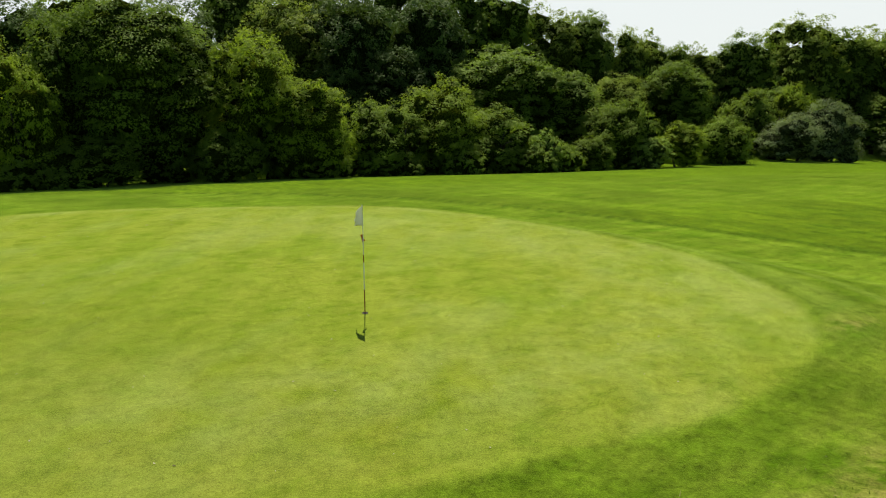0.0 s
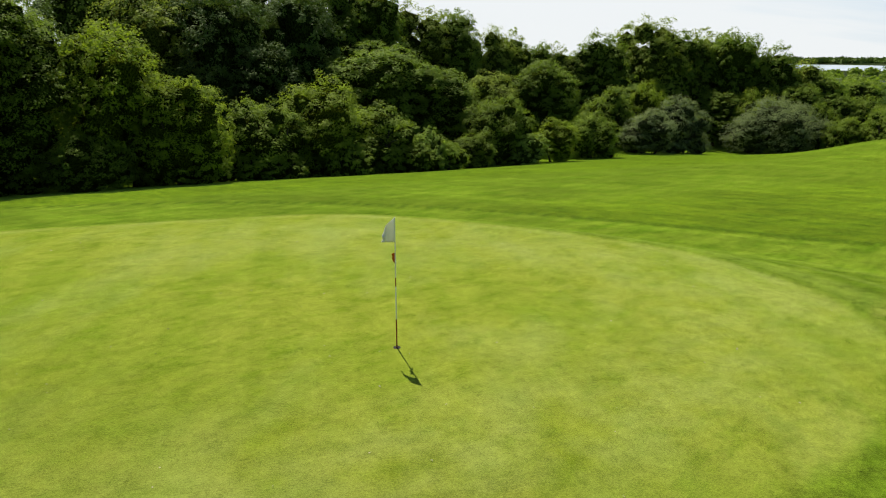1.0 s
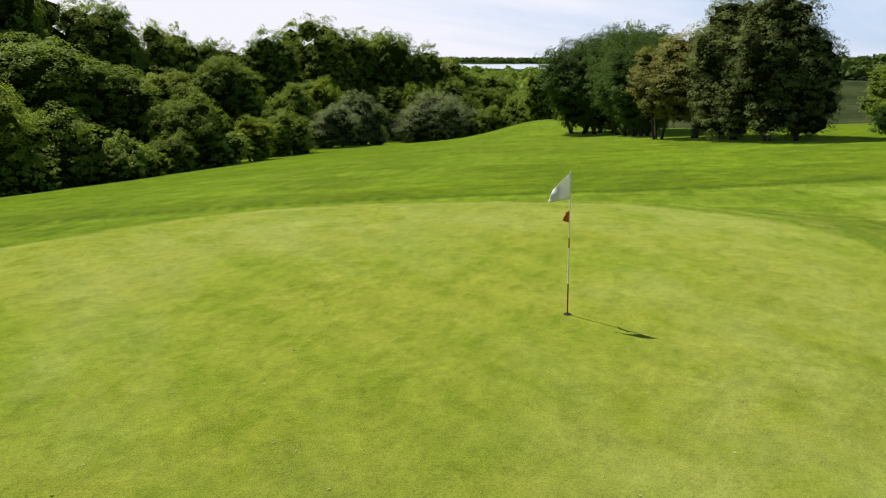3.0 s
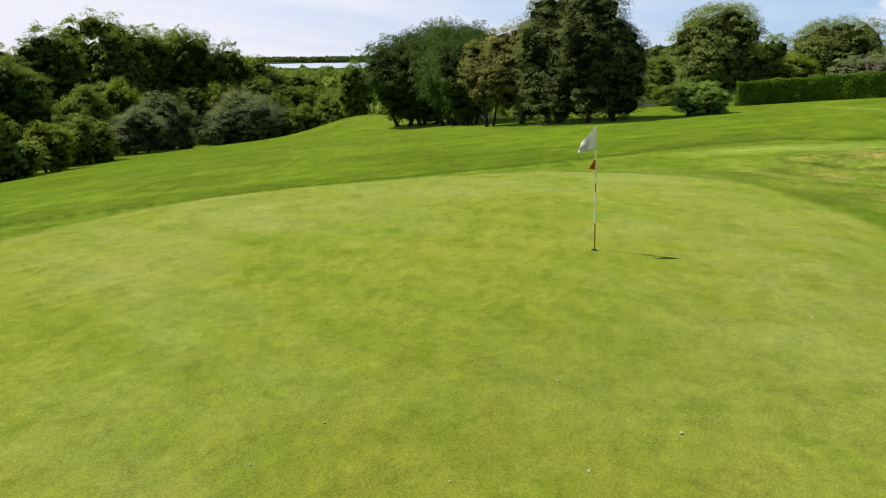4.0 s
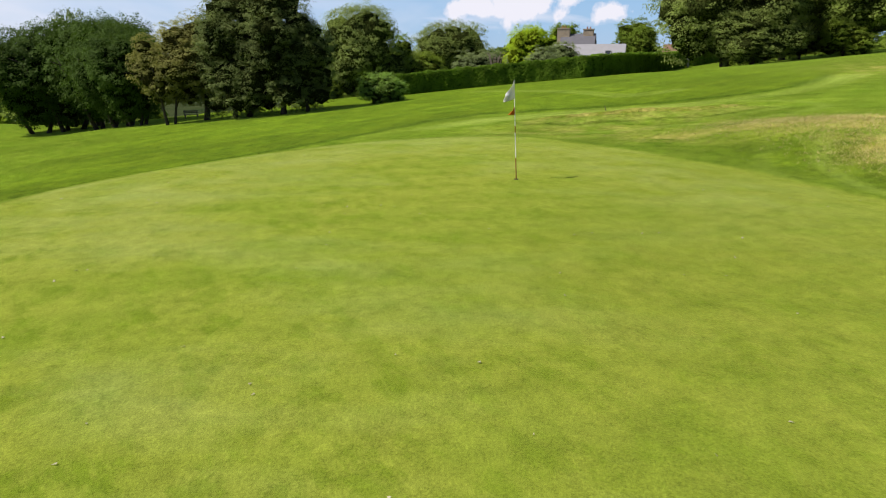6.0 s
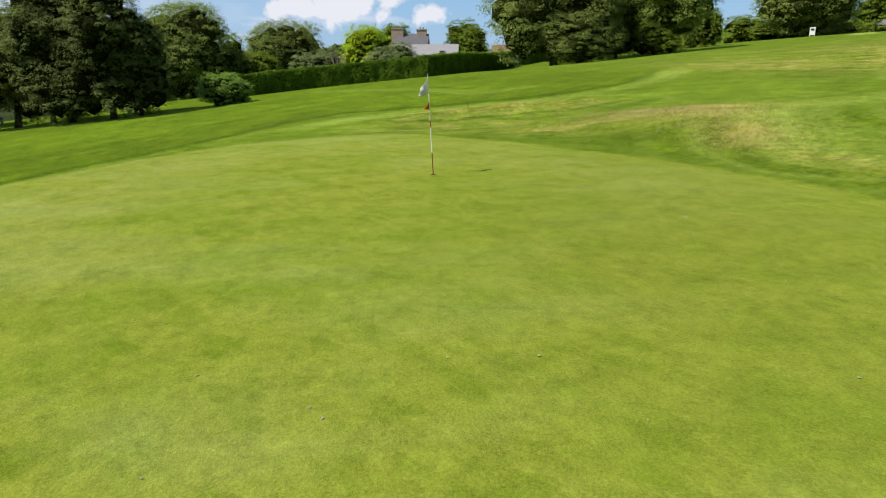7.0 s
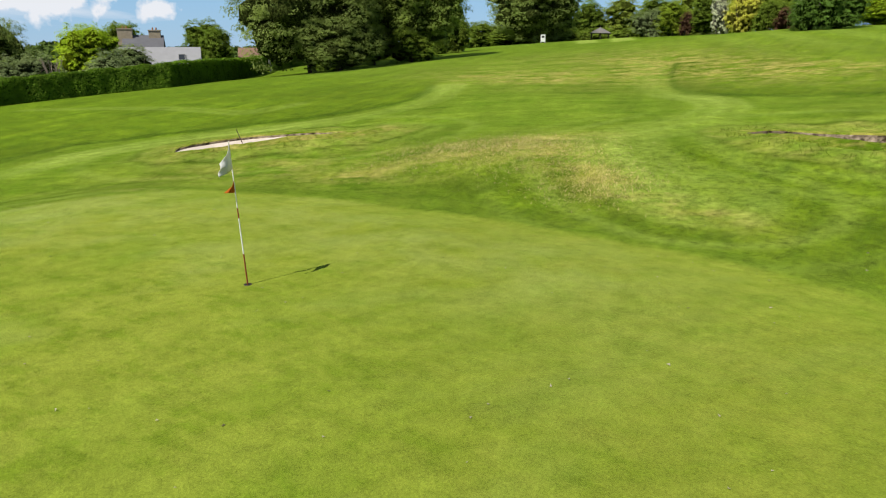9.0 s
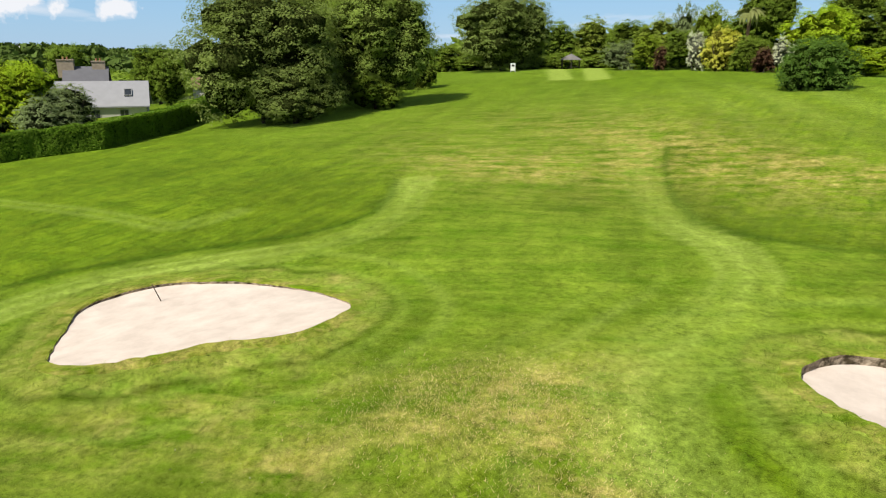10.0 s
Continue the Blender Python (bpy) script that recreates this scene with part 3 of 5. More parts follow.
PALE_WEST = [(16, -26), (12.6, -20.8), (9.3, -16.4), (6.2, -12.8), (3.4, -11.1), (1.7, -8.8), (0.9, -5.6), (1.0, -2.6), (0.9, -0.4), (-0.6, 1.6), (-2.4, 2.9), (-4.2, 3.5)]
TEE_STRIPS = [[(66.5, -86), (51, -66)], [(60, -87), (45, -66)]]
dist0 = np.hypot(X, Y - 5)
east_d, west_d = beside(X, Y, ROUGH_EAST), beside(X, Y, ROUGH_WEST)
wob = 0.15 * np.sin(X * 1.3) * np.sin(Y * 1.1) + 0.1 * np.sin(X * 0.5 + Y * 0.7)
edge = green_edge(X, Y)
rough = np.maximum(smooth(-0.25, 0.25, -east_d + wob) * (1 - 0.7 * smooth(-12, -17, Y)), smooth(-0.25, 0.25, west_d + wob) * (Y < 5))
short = 1 - rough
# dark line: longer uncut grass, with the shade at its edge painted in
rim = np.maximum(np.exp(-(east_d / 0.16) ** 2) * smooth(-13, -10, Y), np.exp(-(west_d / 0.2) ** 2) * smooth(16, 12, X)) * (dist0 < 75)
far_fairway = smooth(4, 12, beside(X, Y, [(-60, 52), (0, 58), (40, 66), (100, 100)]) * -1) * smooth(26, 34, Y - 0.1 * X)
short = np.maximum(short, 0.75 * far_fairway)
green = 1 - smooth(-0.18, 0.18, edge + 0.5 * wob)
pe, pw = np.abs(beside(X, Y, PALE_EAST)), np.abs(beside(X, Y, PALE_WEST))
pale = np.maximum((1 - smooth(0.8, 1.15, pe)) * (0.74 + 0.3 * np.cos(pe * 6 + 2 * wob)), (1 - smooth(0.8, 1.15, pw)) * (0.74 + 0.3 * np.cos(pw * 6 + 3 * wob)))
pale = pale * (0.8 + 0.35 * np.sin(X * 0.37 + 1.3 * np.sin(Y * 0.29)))
# rings of the mower round the green, the bunkers and along the swaths
to_sand = np.minimum(bunker_edge(X, Y, EAST_BUNKER), bunker_edge(X, Y, SOUTH_BUNKER))
pale = np.maximum(pale, 0.40 * np.maximum(0, np.cos(pw * 5.2 + 2 * wob)) * smooth(5.0, 2.0, pw) * smooth(-9, -3, Y))
pale = np.maximum(pale, 0.34 * np.maximum(0, np.cos((to_sand - 1.5) * 4.4 + 2 * wob)) * smooth(1.3, 1.7, to_sand) * smooth(4.6, 2.6, to_sand))
pale = np.maximum(pale, 0.34 * np.maximum(0, np.cos((edge - 1.0) * 4.0 + 2 * wob)) * smooth(0.4, 0.9, edge) * smooth(5.5, 3.0, edge) * smooth(9, 13, Y))
for strip in TEE_STRIPS:
    pale = np.maximum(pale, 1.6 * (1 - smooth(1.2, 1.7, np.abs(beside(X, Y, strip)))))
pale = np.maximum(pale, 0.38 * bump(X, Y, 12, -44, 16, 9, -35) * (0.6 + 0.4 * np.sin(X * 1.1 + Y * 0.9)))
pale = np.maximum(pale * 0.9, 0.30 * (1 - smooth(0.25, 0.9, np.abs(edge - 0.8))) * smooth(9, 13, Y))
dry = 0.78 * bump(X, Y, 3.2, 2.8, 2.4, 1.7, 60) + 0.9 * bump(X, Y, -0.3, 3.0, 2.2, 0.8, -25) + 0.7 * bump(X, Y, -3.9, 3.9, 1.8, 0.6, -10) + 0.9 * bump(X, Y, 12, -25, 12, 4, -28) + 0.6 * bump(X, Y, 20, -17, 8, 4) + 0.5 * bump(X, Y, 8, 7, 4, 2, 60)
dry = dry + 0.9 * bump(X, Y, 7.5, 11.0, 0.7, 0.3, 30) + 0.7 * bump(X, Y, 4.6, 6.2, 1.3, 0.8, 20)
dry = dry + 0.8 * bump(X, Y, 5, -24.5, 7, 2.6, -8) + 0.55 * bump(X, Y, 17.5, -18, 6, 2.2, 33) + 0.5 * bump(X, Y, 2.0, 0.3, 1.4, 2.2, 0)
dry = np.clip(dry + 0.35 * bump(X, Y, 22, -30, 16, 13), 0, 1) * (1 - green)
# wheel track across the rough
track = np.abs(beside(X, Y, [(45, 6.7), (37.5, 4.2), (30.6, 1.9), (24.8, 0.2), (24.1, -0.8), (23.7, -2.9)]))
pale = np.maximum(pale, 0.4 * np.exp(-((track - 0.35) / 0.28) ** 2))
# darker green inside the rough's edges and in the hollow before the mound
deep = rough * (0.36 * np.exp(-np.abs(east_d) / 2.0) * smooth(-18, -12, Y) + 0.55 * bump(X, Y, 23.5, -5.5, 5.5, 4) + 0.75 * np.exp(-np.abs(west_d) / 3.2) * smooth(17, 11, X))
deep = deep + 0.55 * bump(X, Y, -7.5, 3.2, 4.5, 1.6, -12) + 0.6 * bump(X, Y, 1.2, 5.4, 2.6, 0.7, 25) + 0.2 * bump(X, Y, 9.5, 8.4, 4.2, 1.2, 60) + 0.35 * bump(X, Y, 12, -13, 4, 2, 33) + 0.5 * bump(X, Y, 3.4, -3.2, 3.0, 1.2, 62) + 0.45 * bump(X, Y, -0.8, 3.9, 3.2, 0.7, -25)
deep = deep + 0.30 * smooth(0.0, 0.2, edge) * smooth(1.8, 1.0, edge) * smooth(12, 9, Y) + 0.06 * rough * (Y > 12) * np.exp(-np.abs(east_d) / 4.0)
edging = np.maximum(np.exp(-((edge + 0.30) / 0.30) ** 2) * smooth(8, 13, Y), 0.85 * np.exp(-((edge + 2.4) / 1.7) ** 2) * smooth(-9, -3, X))
# broad duller, darker patches along the south side of the green
drab = np.clip(1.1 * bump(X, Y, -8.5, 11.2, 6.5, 3.4, -20) + 0.7 * bump(X, Y, -3.0, 8.4, 3.5, 1.6) + 0.5 * bump(X, Y, 1.5, 10.4, 2.2, 1.2, 20), 0, 1)
# semi-rough kept longer between the green and the mown swaths
semi = smooth(0.3, 0.8, edge) * (1 - smooth(5.5, 7.5, edge + 3 * wob)) * smooth(8, 5, Y + 0.6 * np.maximum(X, 0)) 
short = short * (1 - 0.92 * semi)
hollow = np.zeros_like(X)
for b in (EAST_BUNKER, SOUTH_BUNKER):
    hollow = np.maximum(hollow, smooth(0.34, 0.02, bunker_edge(X, Y, b)))
    reach = bunker_edge(X, Y, b) + 0.12 * np.sin(X * 2.3 + Y * 1.7)
    collar = 1 - smooth(1.15, 1.35, reach)
    short = short * (1 - 0.5 * collar)
    pale = np.maximum(pale * (1 - collar), 0.30 * collar)
    dry = np.maximum(dry * (1 - 0.5 * collar), 0.4 * collar)
    pale = np.maximum(pale, 0.9 * bump(X, Y, 12.2, -0.9, 1.1, 0.4, -8))
    dry = np.maximum(dry, 0.95 * bump(X, Y, 12.2, -0.9, 1.3, 0.45, -8))
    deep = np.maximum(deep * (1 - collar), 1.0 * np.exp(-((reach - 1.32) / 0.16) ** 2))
dist = np.hypot(X - 20, Y)
wood = smooth(140, 230, dist)
# the bay, the far shore beyond it and the ridge inland
far_dir = np.arctan2(Y, X)
Z = land(X, Y) - 1.3 * hollow + 0.09 * rough * (dist < 110) + 0.02 * (edge > 0) * (edge < 1)
sea_side = smooth(radians(10), radians(24), far_dir) * (1 - smooth(radians(62), radians(75), far_dir))
Z = Z - 8 * sea_side * smooth(1900, 2050, dist) + 17 * sea_side * smooth(3300, 3600, dist)
Z = Z + (27 + 5 * np.sin(far_dir * 23) + 4 * np.sin(far_dir * 57)) * smooth(900, 1500, dist) * (1 - sea_side)
nx, ny = len(gx), len(gy)
k = (np.arange(ny - 1)[:, None] * nx + np.arange(nx - 1)[None, :]).ravel()
ground_me = fast_mesh("ground", np.stack([X, Y, Z], -1).reshape(-1, 3), np.stack([k, k + 1, k + nx + 1, k + nx], -1), TURF, 4, False)
for name, data in (("green", green), ("short", short), ("dry", dry), ("pale", pale), ("wood", wood), ("rim", rim), ("drab", drab), ("edging", edging), ("deep", np.clip(deep, 0, 1))):
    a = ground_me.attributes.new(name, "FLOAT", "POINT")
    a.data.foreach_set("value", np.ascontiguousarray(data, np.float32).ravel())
ground = tagged(new("ground", ground_me), "mown golf grass with a smooth yellow-green putting green", "ground", "", "structure")

WATER = Mat("sea_water", 0.25, 0.5)
WATER.color((0.42, 0.48, 0.55))
WATER.bump(WATER.noise(0.05, 4), 0.4, 1.0)
bm = bmesh.new()
bmesh.ops.create_grid(bm, x_segments=8, y_segments=8, size=1500)
for v in bm.verts:
    v.co = Vector((v.co.x + 2000, v.co.y + 1500, -27.5))
sea = part("water", bm, WATER.m, None, "pale grey sea in the bay behind the trees")
tagged(sea, "", "water", "", "structure")

# ---- flag stick and cup ----
HOLE = (-1.7, 12.45)
hz = ground_z(*HOLE)
WHITE_PAINT = plain("white_pole_paint", (0.78, 0.78, 0.74), 0.4, 0.05, 20, 0.1)
RED_PAINT = plain("dark_red_pole_paint", (0.22, 0.035, 0.02), 0.45, 0.15, 20, 0.1)
WHITE_CLOTH = foliage("white_flag_cloth", (0.84, 0.84, 0.84), (0.88, 0.88, 0.88), 0.32, 0.8, 1.0)
RED_CLOTH = foliage("orange_red_cloth", (0.50, 0.13, 0.015), (0.54, 0.15, 0.02), 0.25, 0.8, 1.0)
DARK = plain("dark_cup", (0.015, 0.015, 0.012), 0.9, 0.3, 20, 0.2)

stick = tagged(new("flagstick"), "white and dark red golf flagstick standing in the hole", "flagstick")
stick.matrix_world = pose(*HOLE, hz) @ pose(0, 0, 0, -2.4, 0.5, 0)
for z0, z1, mat in ((-0.08, 0.48, RED_PAINT), (0.48, 1.02, WHITE_PAINT), (1.02, 1.17, RED_PAINT), (1.17, 2.13, WHITE_PAINT)):
    bm = bmesh.new()
    r0, r1 = 0.011 - 0.002 * z0, 0.011 - 0.002 * z1
    add_tube(bm, [(0, 0, z0), (0, 0, z1)], [r0, r1], 12)
    part("pole_section", bm, mat, stick, "dark red band" if mat is RED_PAINT else "white section")


def cloth(name, hoist, fly, top, droop, way, mat, parent, label, taper=0.0, folds=0.05, spread=0.5):
    """A hanging flag: hoist along the pole, fly out and down from it."""
    bm = bmesh.new()
    nu, nv, grid = 14, 10, []
    for j in range(nv + 1):
        row = []
        for i in range(nu + 1):
            u, v = i / nu, j / nv
            out = fly * u * (spread + (1 - spread) * v)
            z = top - hoist * v * (1 - taper * u) - u * (droop * (1 - v) + 0.35 * droop * v)
            side = folds * math.sin(2.6 * u) + 0.2 * folds * math.sin(8 * v + 5 * u) * u
            row.append(bm.verts.new((math.cos(way) * out - math.sin(way) * side, math.sin(way) * out + math.cos(way) * side, z)))
        grid.append(row)
    for j in range(nv):
        for i in range(nu):
            bm.faces.new((grid[j][i], grid[j][i + 1], grid[j + 1][i + 1], grid[j + 1][i])).smooth = True
    ob = part(name, bm, mat, parent, label)
    solid = ob.modifiers.new("cloth", "SOLIDIFY")
    solid.thickness = 0.003
    return ob


cloth("flag", 0.38, 0.31, 2.12, 0.26, radians(112), WHITE_CLOTH, stick, "white cloth flag hanging limp", 0.10, 0.075, 0.80)
cloth("pennant", 0.17, 0.15, 1.57, 0.06, radians(62), RED_CLOTH, stick, "small orange-red pennant", 0.20, 0.06, 0.10)

cup = tagged(new("cup"), "round golf hole, its shaded depth painted as a dark disc", "hole")
cup.matrix_world = pose(*HOLE, hz)
# flat dark disc just above the turf stands for the hole's shaded depth
bm = bmesh.new()
bmesh.ops.create_circle(bm, cap_ends=True, segments=28, radius=0.054)
bmesh.ops.translate(bm, verts=bm.verts, vec=(0, 0, 0.004))
part("hole_shade", bm, DARK, cup)
bm = bmesh.new()
ring = [[bm.verts.new((math.cos(a) * r, math.sin(a) * r, z)) for a in [2 * math.pi * i / 28 for i in range(28)]] for r, z in ((0.062, 0.001), (0.060, 0.008), (0.053, 0.008), (0.052, 0.004))]
for p, q in zip(ring, ring[1:]):
    for i in range(28):
        bm.faces.new((p[i], p[(i + 1) % 28], q[(i + 1) % 28], q[i]))
part("rim", bm, SOIL, cup, "worn soil rim")


# ---- bunkers ----
def bunker(b, label, depth, level):
    """Sand floor with a curled-up edge and a raw soil lip round it."""
    n = 120
    ca, sa = math.cos(radians(b[4])), math.sin(radians(b[4]))
    rng = np.random.RandomState(int(b[2] * 10))

    def at(a, off):
        r = float(bunker_radius(np.array(a), b)) + off
        u, v = r * math.cos(a), r * math.sin(a)
        return b[0] + u * ca - v * sa, b[1] + u * sa + v * ca

    pit = tagged(new("bunker"), label, "bunker", "sand bunkers")
    rim_pts = np.array([at(2 * math.pi * i / n, -0.03) for i in range(n)])
    flat = np.stack([rim_pts[:, 0] - b[0], rim_pts[:, 1] - b[1], np.ones(n)], -1)
    tilt = np.linalg.lstsq(flat, land(rim_pts[:, 0], rim_pts[:, 1]), rcond=None)[0]
    bm = bmesh.new()
    rows = []
    for k in (0.02, 0.2, 0.4, 0.6, 0.75, 0.88, 0.95, 1.0):
        row = []
        for i in range(n):
            a = 2 * math.pi * i / n
            ex, ey = at(a, -0.03)
            x, y = b[0] + (ex - b[0]) * k, b[1] + (ey - b[1]) * k
            rim = ground_z(ex, ey)
            low = tilt[0] * (x - b[0]) + tilt[1] * (y - b[1]) + tilt[2] - depth
            z = low + (rim - 0.07 - low) * k ** 4 * level + 0.012 * noise.noise((x * 1.7, y * 1.7, 0))
            row.append(bm.verts.new((x, y, z)))
        rows.append(row)
    for p, q in zip(rows, rows[1:]):
        for i in range(n):
            bm.faces.new((p[i], p[(i + 1) % n], q[(i + 1) % n], q[i])).smooth = True
    bm.faces.new(rows[0])
    part("sand", bm, SAND, pit, "raked pale pinkish sand")
    for name, mat, label2, profile in (("grass_lip", TURF, "shaggy turf lip", ((0.50, -0.03), (0.34, 0.012), (0.12, 0.045), (0.0, 0.04), (-0.05, -0.01))), ("soil_face", LIP, "raw soil and sand face", ((-0.05, -0.01), (-0.03, -0.1), (-0.02, -0.25), (-0.05, -0.9)))):
        bm = bmesh.new()
        rows = []
        for off, up in profile:
            row = []
            for i in range(n):
                a = 2 * math.pi * i / n
                k = 0.0 if up == -0.01 or off == 0.5 else 1.0
                x, y = at(a, off + 0.025 * math.sin(11 * a) + 0.02 * math.sin(29 * a + 1) + k * rng.uniform(-0.02, 0.02))
                row.append(bm.verts.new((x, y, ground_z(x, y) + up + k * rng.uniform(-0.012, 0.012))))
            rows.append(row)
        for p, q in zip(rows, rows[1:]):
            for i in range(n):
                bm.faces.new((p[i], p[(i + 1) % n], q[(i + 1) % n], q[i]))
        lip = part(name, bm, mat, pit, label2)
        for key, value in (("short", 0.35), ("dry", 0.75)):
            data = lip.data.attributes.new(key, "FLOAT", "POINT")
            data.data.foreach_set("value", np.full(len(lip.data.vertices), value, np.float32))
    return pit


LIP = Mat("grassy_soil_lip", 0.95, 0.1)
LIP.color(LIP.mix(LIP.span(LIP.noise(3, 5, 0.7), 0.4, 0.6), (0.050, 0.040, 0.022), (0.40, 0.33, 0.24)))
LIP.bump(LIP.noise(20, 4), 0.8, 0.03)
LIP = LIP.m
bunker(EAST_BUNKER, "pale sand bunker with a raw soil lip", 0.13, 0.8)
bunker(SOUTH_BUNKER, "pale sand bunker with a steep earth face", 0.38, 0.35)

# rake standing upright in the sand
RAKE = plain("dark_rake_wood", (0.06, 0.045, 0.03), 0.7, 0.3, 12, 0.3)
rake = tagged(new("bunker_rake"), "dark bunker rake standing upright in the sand", "rake")
rake.matrix_world = pose(17.0, 3.6, ground_z(17.0, 3.6) - 0.22, 0, 0, 25)
bm = bmesh.new()
add_tube(bm, [(0, 0, 0.02), (0.10, 0.09, 0.40), (0.20, 0.17, 0.78)], [0.018, 0.017, 0.016], 10)
part("handle", bm, RAKE, rake)
bm = bmesh.new()
box(bm, (-0.03, -0.28, 0.0), (0.03, 0.28, 0.05), 0.008)
part("head", bm, RAKE, rake)
for i in range(9):
    bm = bmesh.new()
    add_tube(bm, [(0, -0.26 + i * 0.065, 0.0), (0.01, -0.26 + i * 0.065, -0.08)], [0.007, 0.003], 6)
    part("tine", bm, RAKE, rake)


# ---- hedges ----
def hedge(line, height, width, label):
    """A clipped hedge along a line: a leafy box with a soft top."""
    rng = np.random.RandomState(len(line) * 7 + 3)
    ob = tagged(new("hedge"), label, "hedge")
    pts, nrm, core_v, core_f = [], [], [], []
    for (ax, ay), (bx, by) in zip(line, line[1:]):
        ln = math.hypot(bx - ax, by - ay)
        dx, dy = (bx - ax) / ln, (by - ay) / ln
        n = int(ln * (2 * height + width) * 420)
        along, q = rng.uniform(-0.3, ln + 0.3, n), rng.uniform(0, 2 * height + width, n)
        left, right = q < height, q > height + width
        side = np.where(left, -width / 2, np.where(right, width / 2, q - height - width / 2))
        up = np.where(left, q, np.where(right, 2 * height + width - q, height))
        x, y = ax + dx * along - dy * side, ay + dy * along + dx * side
        gz = land(x, y)
        lump = 0.07 * np.sin(along * 1.7) * np.sin(up * 2.3) + 0.05 * np.sin(along * 4.1 + up) + rng.normal(size=n) * 0.05
        o = np.where(left, -1.0, np.where(right, 1.0, 0.0))
        pts.append(np.stack([x - dy * o * lump, y + dx * o * lump, gz + up + (o == 0) * lump], -1))
        nn = np.stack([-dy * o, dx * o, (o == 0) * 1.0 + 0.35], -1) + rng.normal(size=(n, 3)) * 0.5
        nrm.append(nn / np.linalg.norm(nn, axis=1)[:, None])
        # added box in dark leaf colour, standing for shade deep in the hedge
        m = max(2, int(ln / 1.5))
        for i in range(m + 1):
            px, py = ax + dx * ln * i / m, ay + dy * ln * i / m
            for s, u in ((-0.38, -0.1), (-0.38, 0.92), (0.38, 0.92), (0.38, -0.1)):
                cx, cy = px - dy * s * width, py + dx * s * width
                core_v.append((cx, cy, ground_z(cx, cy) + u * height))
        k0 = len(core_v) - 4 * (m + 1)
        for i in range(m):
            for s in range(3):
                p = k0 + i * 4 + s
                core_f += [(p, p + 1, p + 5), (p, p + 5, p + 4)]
    v, f = leaf_cards(rng, np.concatenate(pts), np.concatenate(nrm), 0.085)
    put_part("leaves", fast_mesh("leaves", v, f, LEAF["hedge"]), ob)
    put_part("shade_core", fast_mesh("shade_core", np.array(core_v), np.array(core_f), SHADE["hedge_leaf"]), ob, "dark core painted as the shade between the leaves")
    return ob


hedge([(55.4, 12.2), (56.0, 5.0), (55.0, -2.0), (53.4, -6.5)], 2.15, 1.5, "long clipped bright green garden hedge")
hedge([(53.3, -6.2), (57.8, -12.8), (66, -19.5), (76.5, -27.6)], 2.2, 1.5, "clipped green hedge running away downhill")
hedge([(78, -29.5), (84, -36), (88, -44)], 1.8, 1.5, "clipped dark green hedge behind the oaks")


# ---- bench under the trees ----
BENCH_WOOD = plain("grey_bench_wood", (0.20, 0.17, 0.13), 0.85, 0.25, 5)
bench = tagged(new("bench"), "weathered grey wooden bench under the dark trees", "bench")
bench.matrix_world = pose(58.5, 34.2, ground_z(58.5, 34.2), 0, 0, 95)
for i in range(3):
    bm = bmesh.new()
    box(bm, (-0.75, -0.2 + i * 0.15, 0.42), (0.75, -0.07 + i * 0.15, 0.46), 0.008)
    part("seat_slat", bm, BENCH_WOOD, bench)
for i in range(2):
    bm = bmesh.new()
    box(bm, (-0.75, 0.27, 0.60 + i * 0.16), (0.75, 0.30, 0.72 + i * 0.16), 0.008)
    part("back_slat", bm, BENCH_WOOD, bench)
for x in (-0.6, 0.6):
    for y, h in ((-0.15, 0.42), (0.28, 0.9)):
        bm = bmesh.new()
        box(bm, (x - 0.04, y - 0.035, -0.1), (x + 0.04, y + 0.035, h), 0.006)
        part("leg", bm, BENCH_WOOD, bench)


# ---- bare dead boughs behind the hedge ----
DEAD = plain("dead_branch", (0.20, 0.16, 0.12), 0.9, 0.3, 4)
dead = tagged(new("dead_shrub"), "bare bleached branches of a dead shrub behind the hedge", "shrub")
dead.matrix_world = pose(58.0, 1.8, ground_z(58.0, 1.8) + 0.2, 0, 0, 20)
dead_rng = np.random.RandomState(8)
for i in range(11):
    w = i * 2.4
    tip = Vector((math.cos(w) * dead_rng.uniform(0.5, 1.5), math.sin(w) * dead_rng.uniform(0.5, 1.5), dead_rng.uniform(2.7, 3.5)))
    bend = tip * 0.55 + Vector((0, 0, 0.5))
    bm = bmesh.new()
    add_tube(bm, [(0, 0, -1.0), bend, tip], [0.06, 0.04, 0.012], 6)
    for k in range(3):
        p = bend.lerp(tip, 0.2 + 0.25 * k)
        q = p + Vector((dead_rng.uniform(-.5, .5), dead_rng.uniform(-.5, .5), dead_rng.uniform(0.1, 0.5)))
        add_tube(bm, [p, q], [0.022, 0.006], 5)
    part("branch", bm, DEAD, dead)

# ---- house behind the hedge ----
STONE = plain("house_stone", (0.34, 0.28, 0.20), 0.9, 0.3, 2.2, 0.6)
RENDER = plain("house_wall", (0.55, 0.52, 0.46), 0.9, 0.1, 1.5, 0.3)
SLATE = plain("grey_slate", (0.26, 0.26, 0.27), 0.6, 0.15, 1.2, 0.4)
DARK_SLATE = plain("dark_slate", (0.10, 0.10, 0.11), 0.55, 0.2, 1.2, 0.4)
GLASS = Mat("window_glass", 0.08, 0.6)
GLASS.color((0.03, 0.035, 0.04))
GLASS = GLASS.m
FRAME = plain("window_frame_paint", (0.22, 0.22, 0.22), 0.6, 0.05, 8, 0.1)


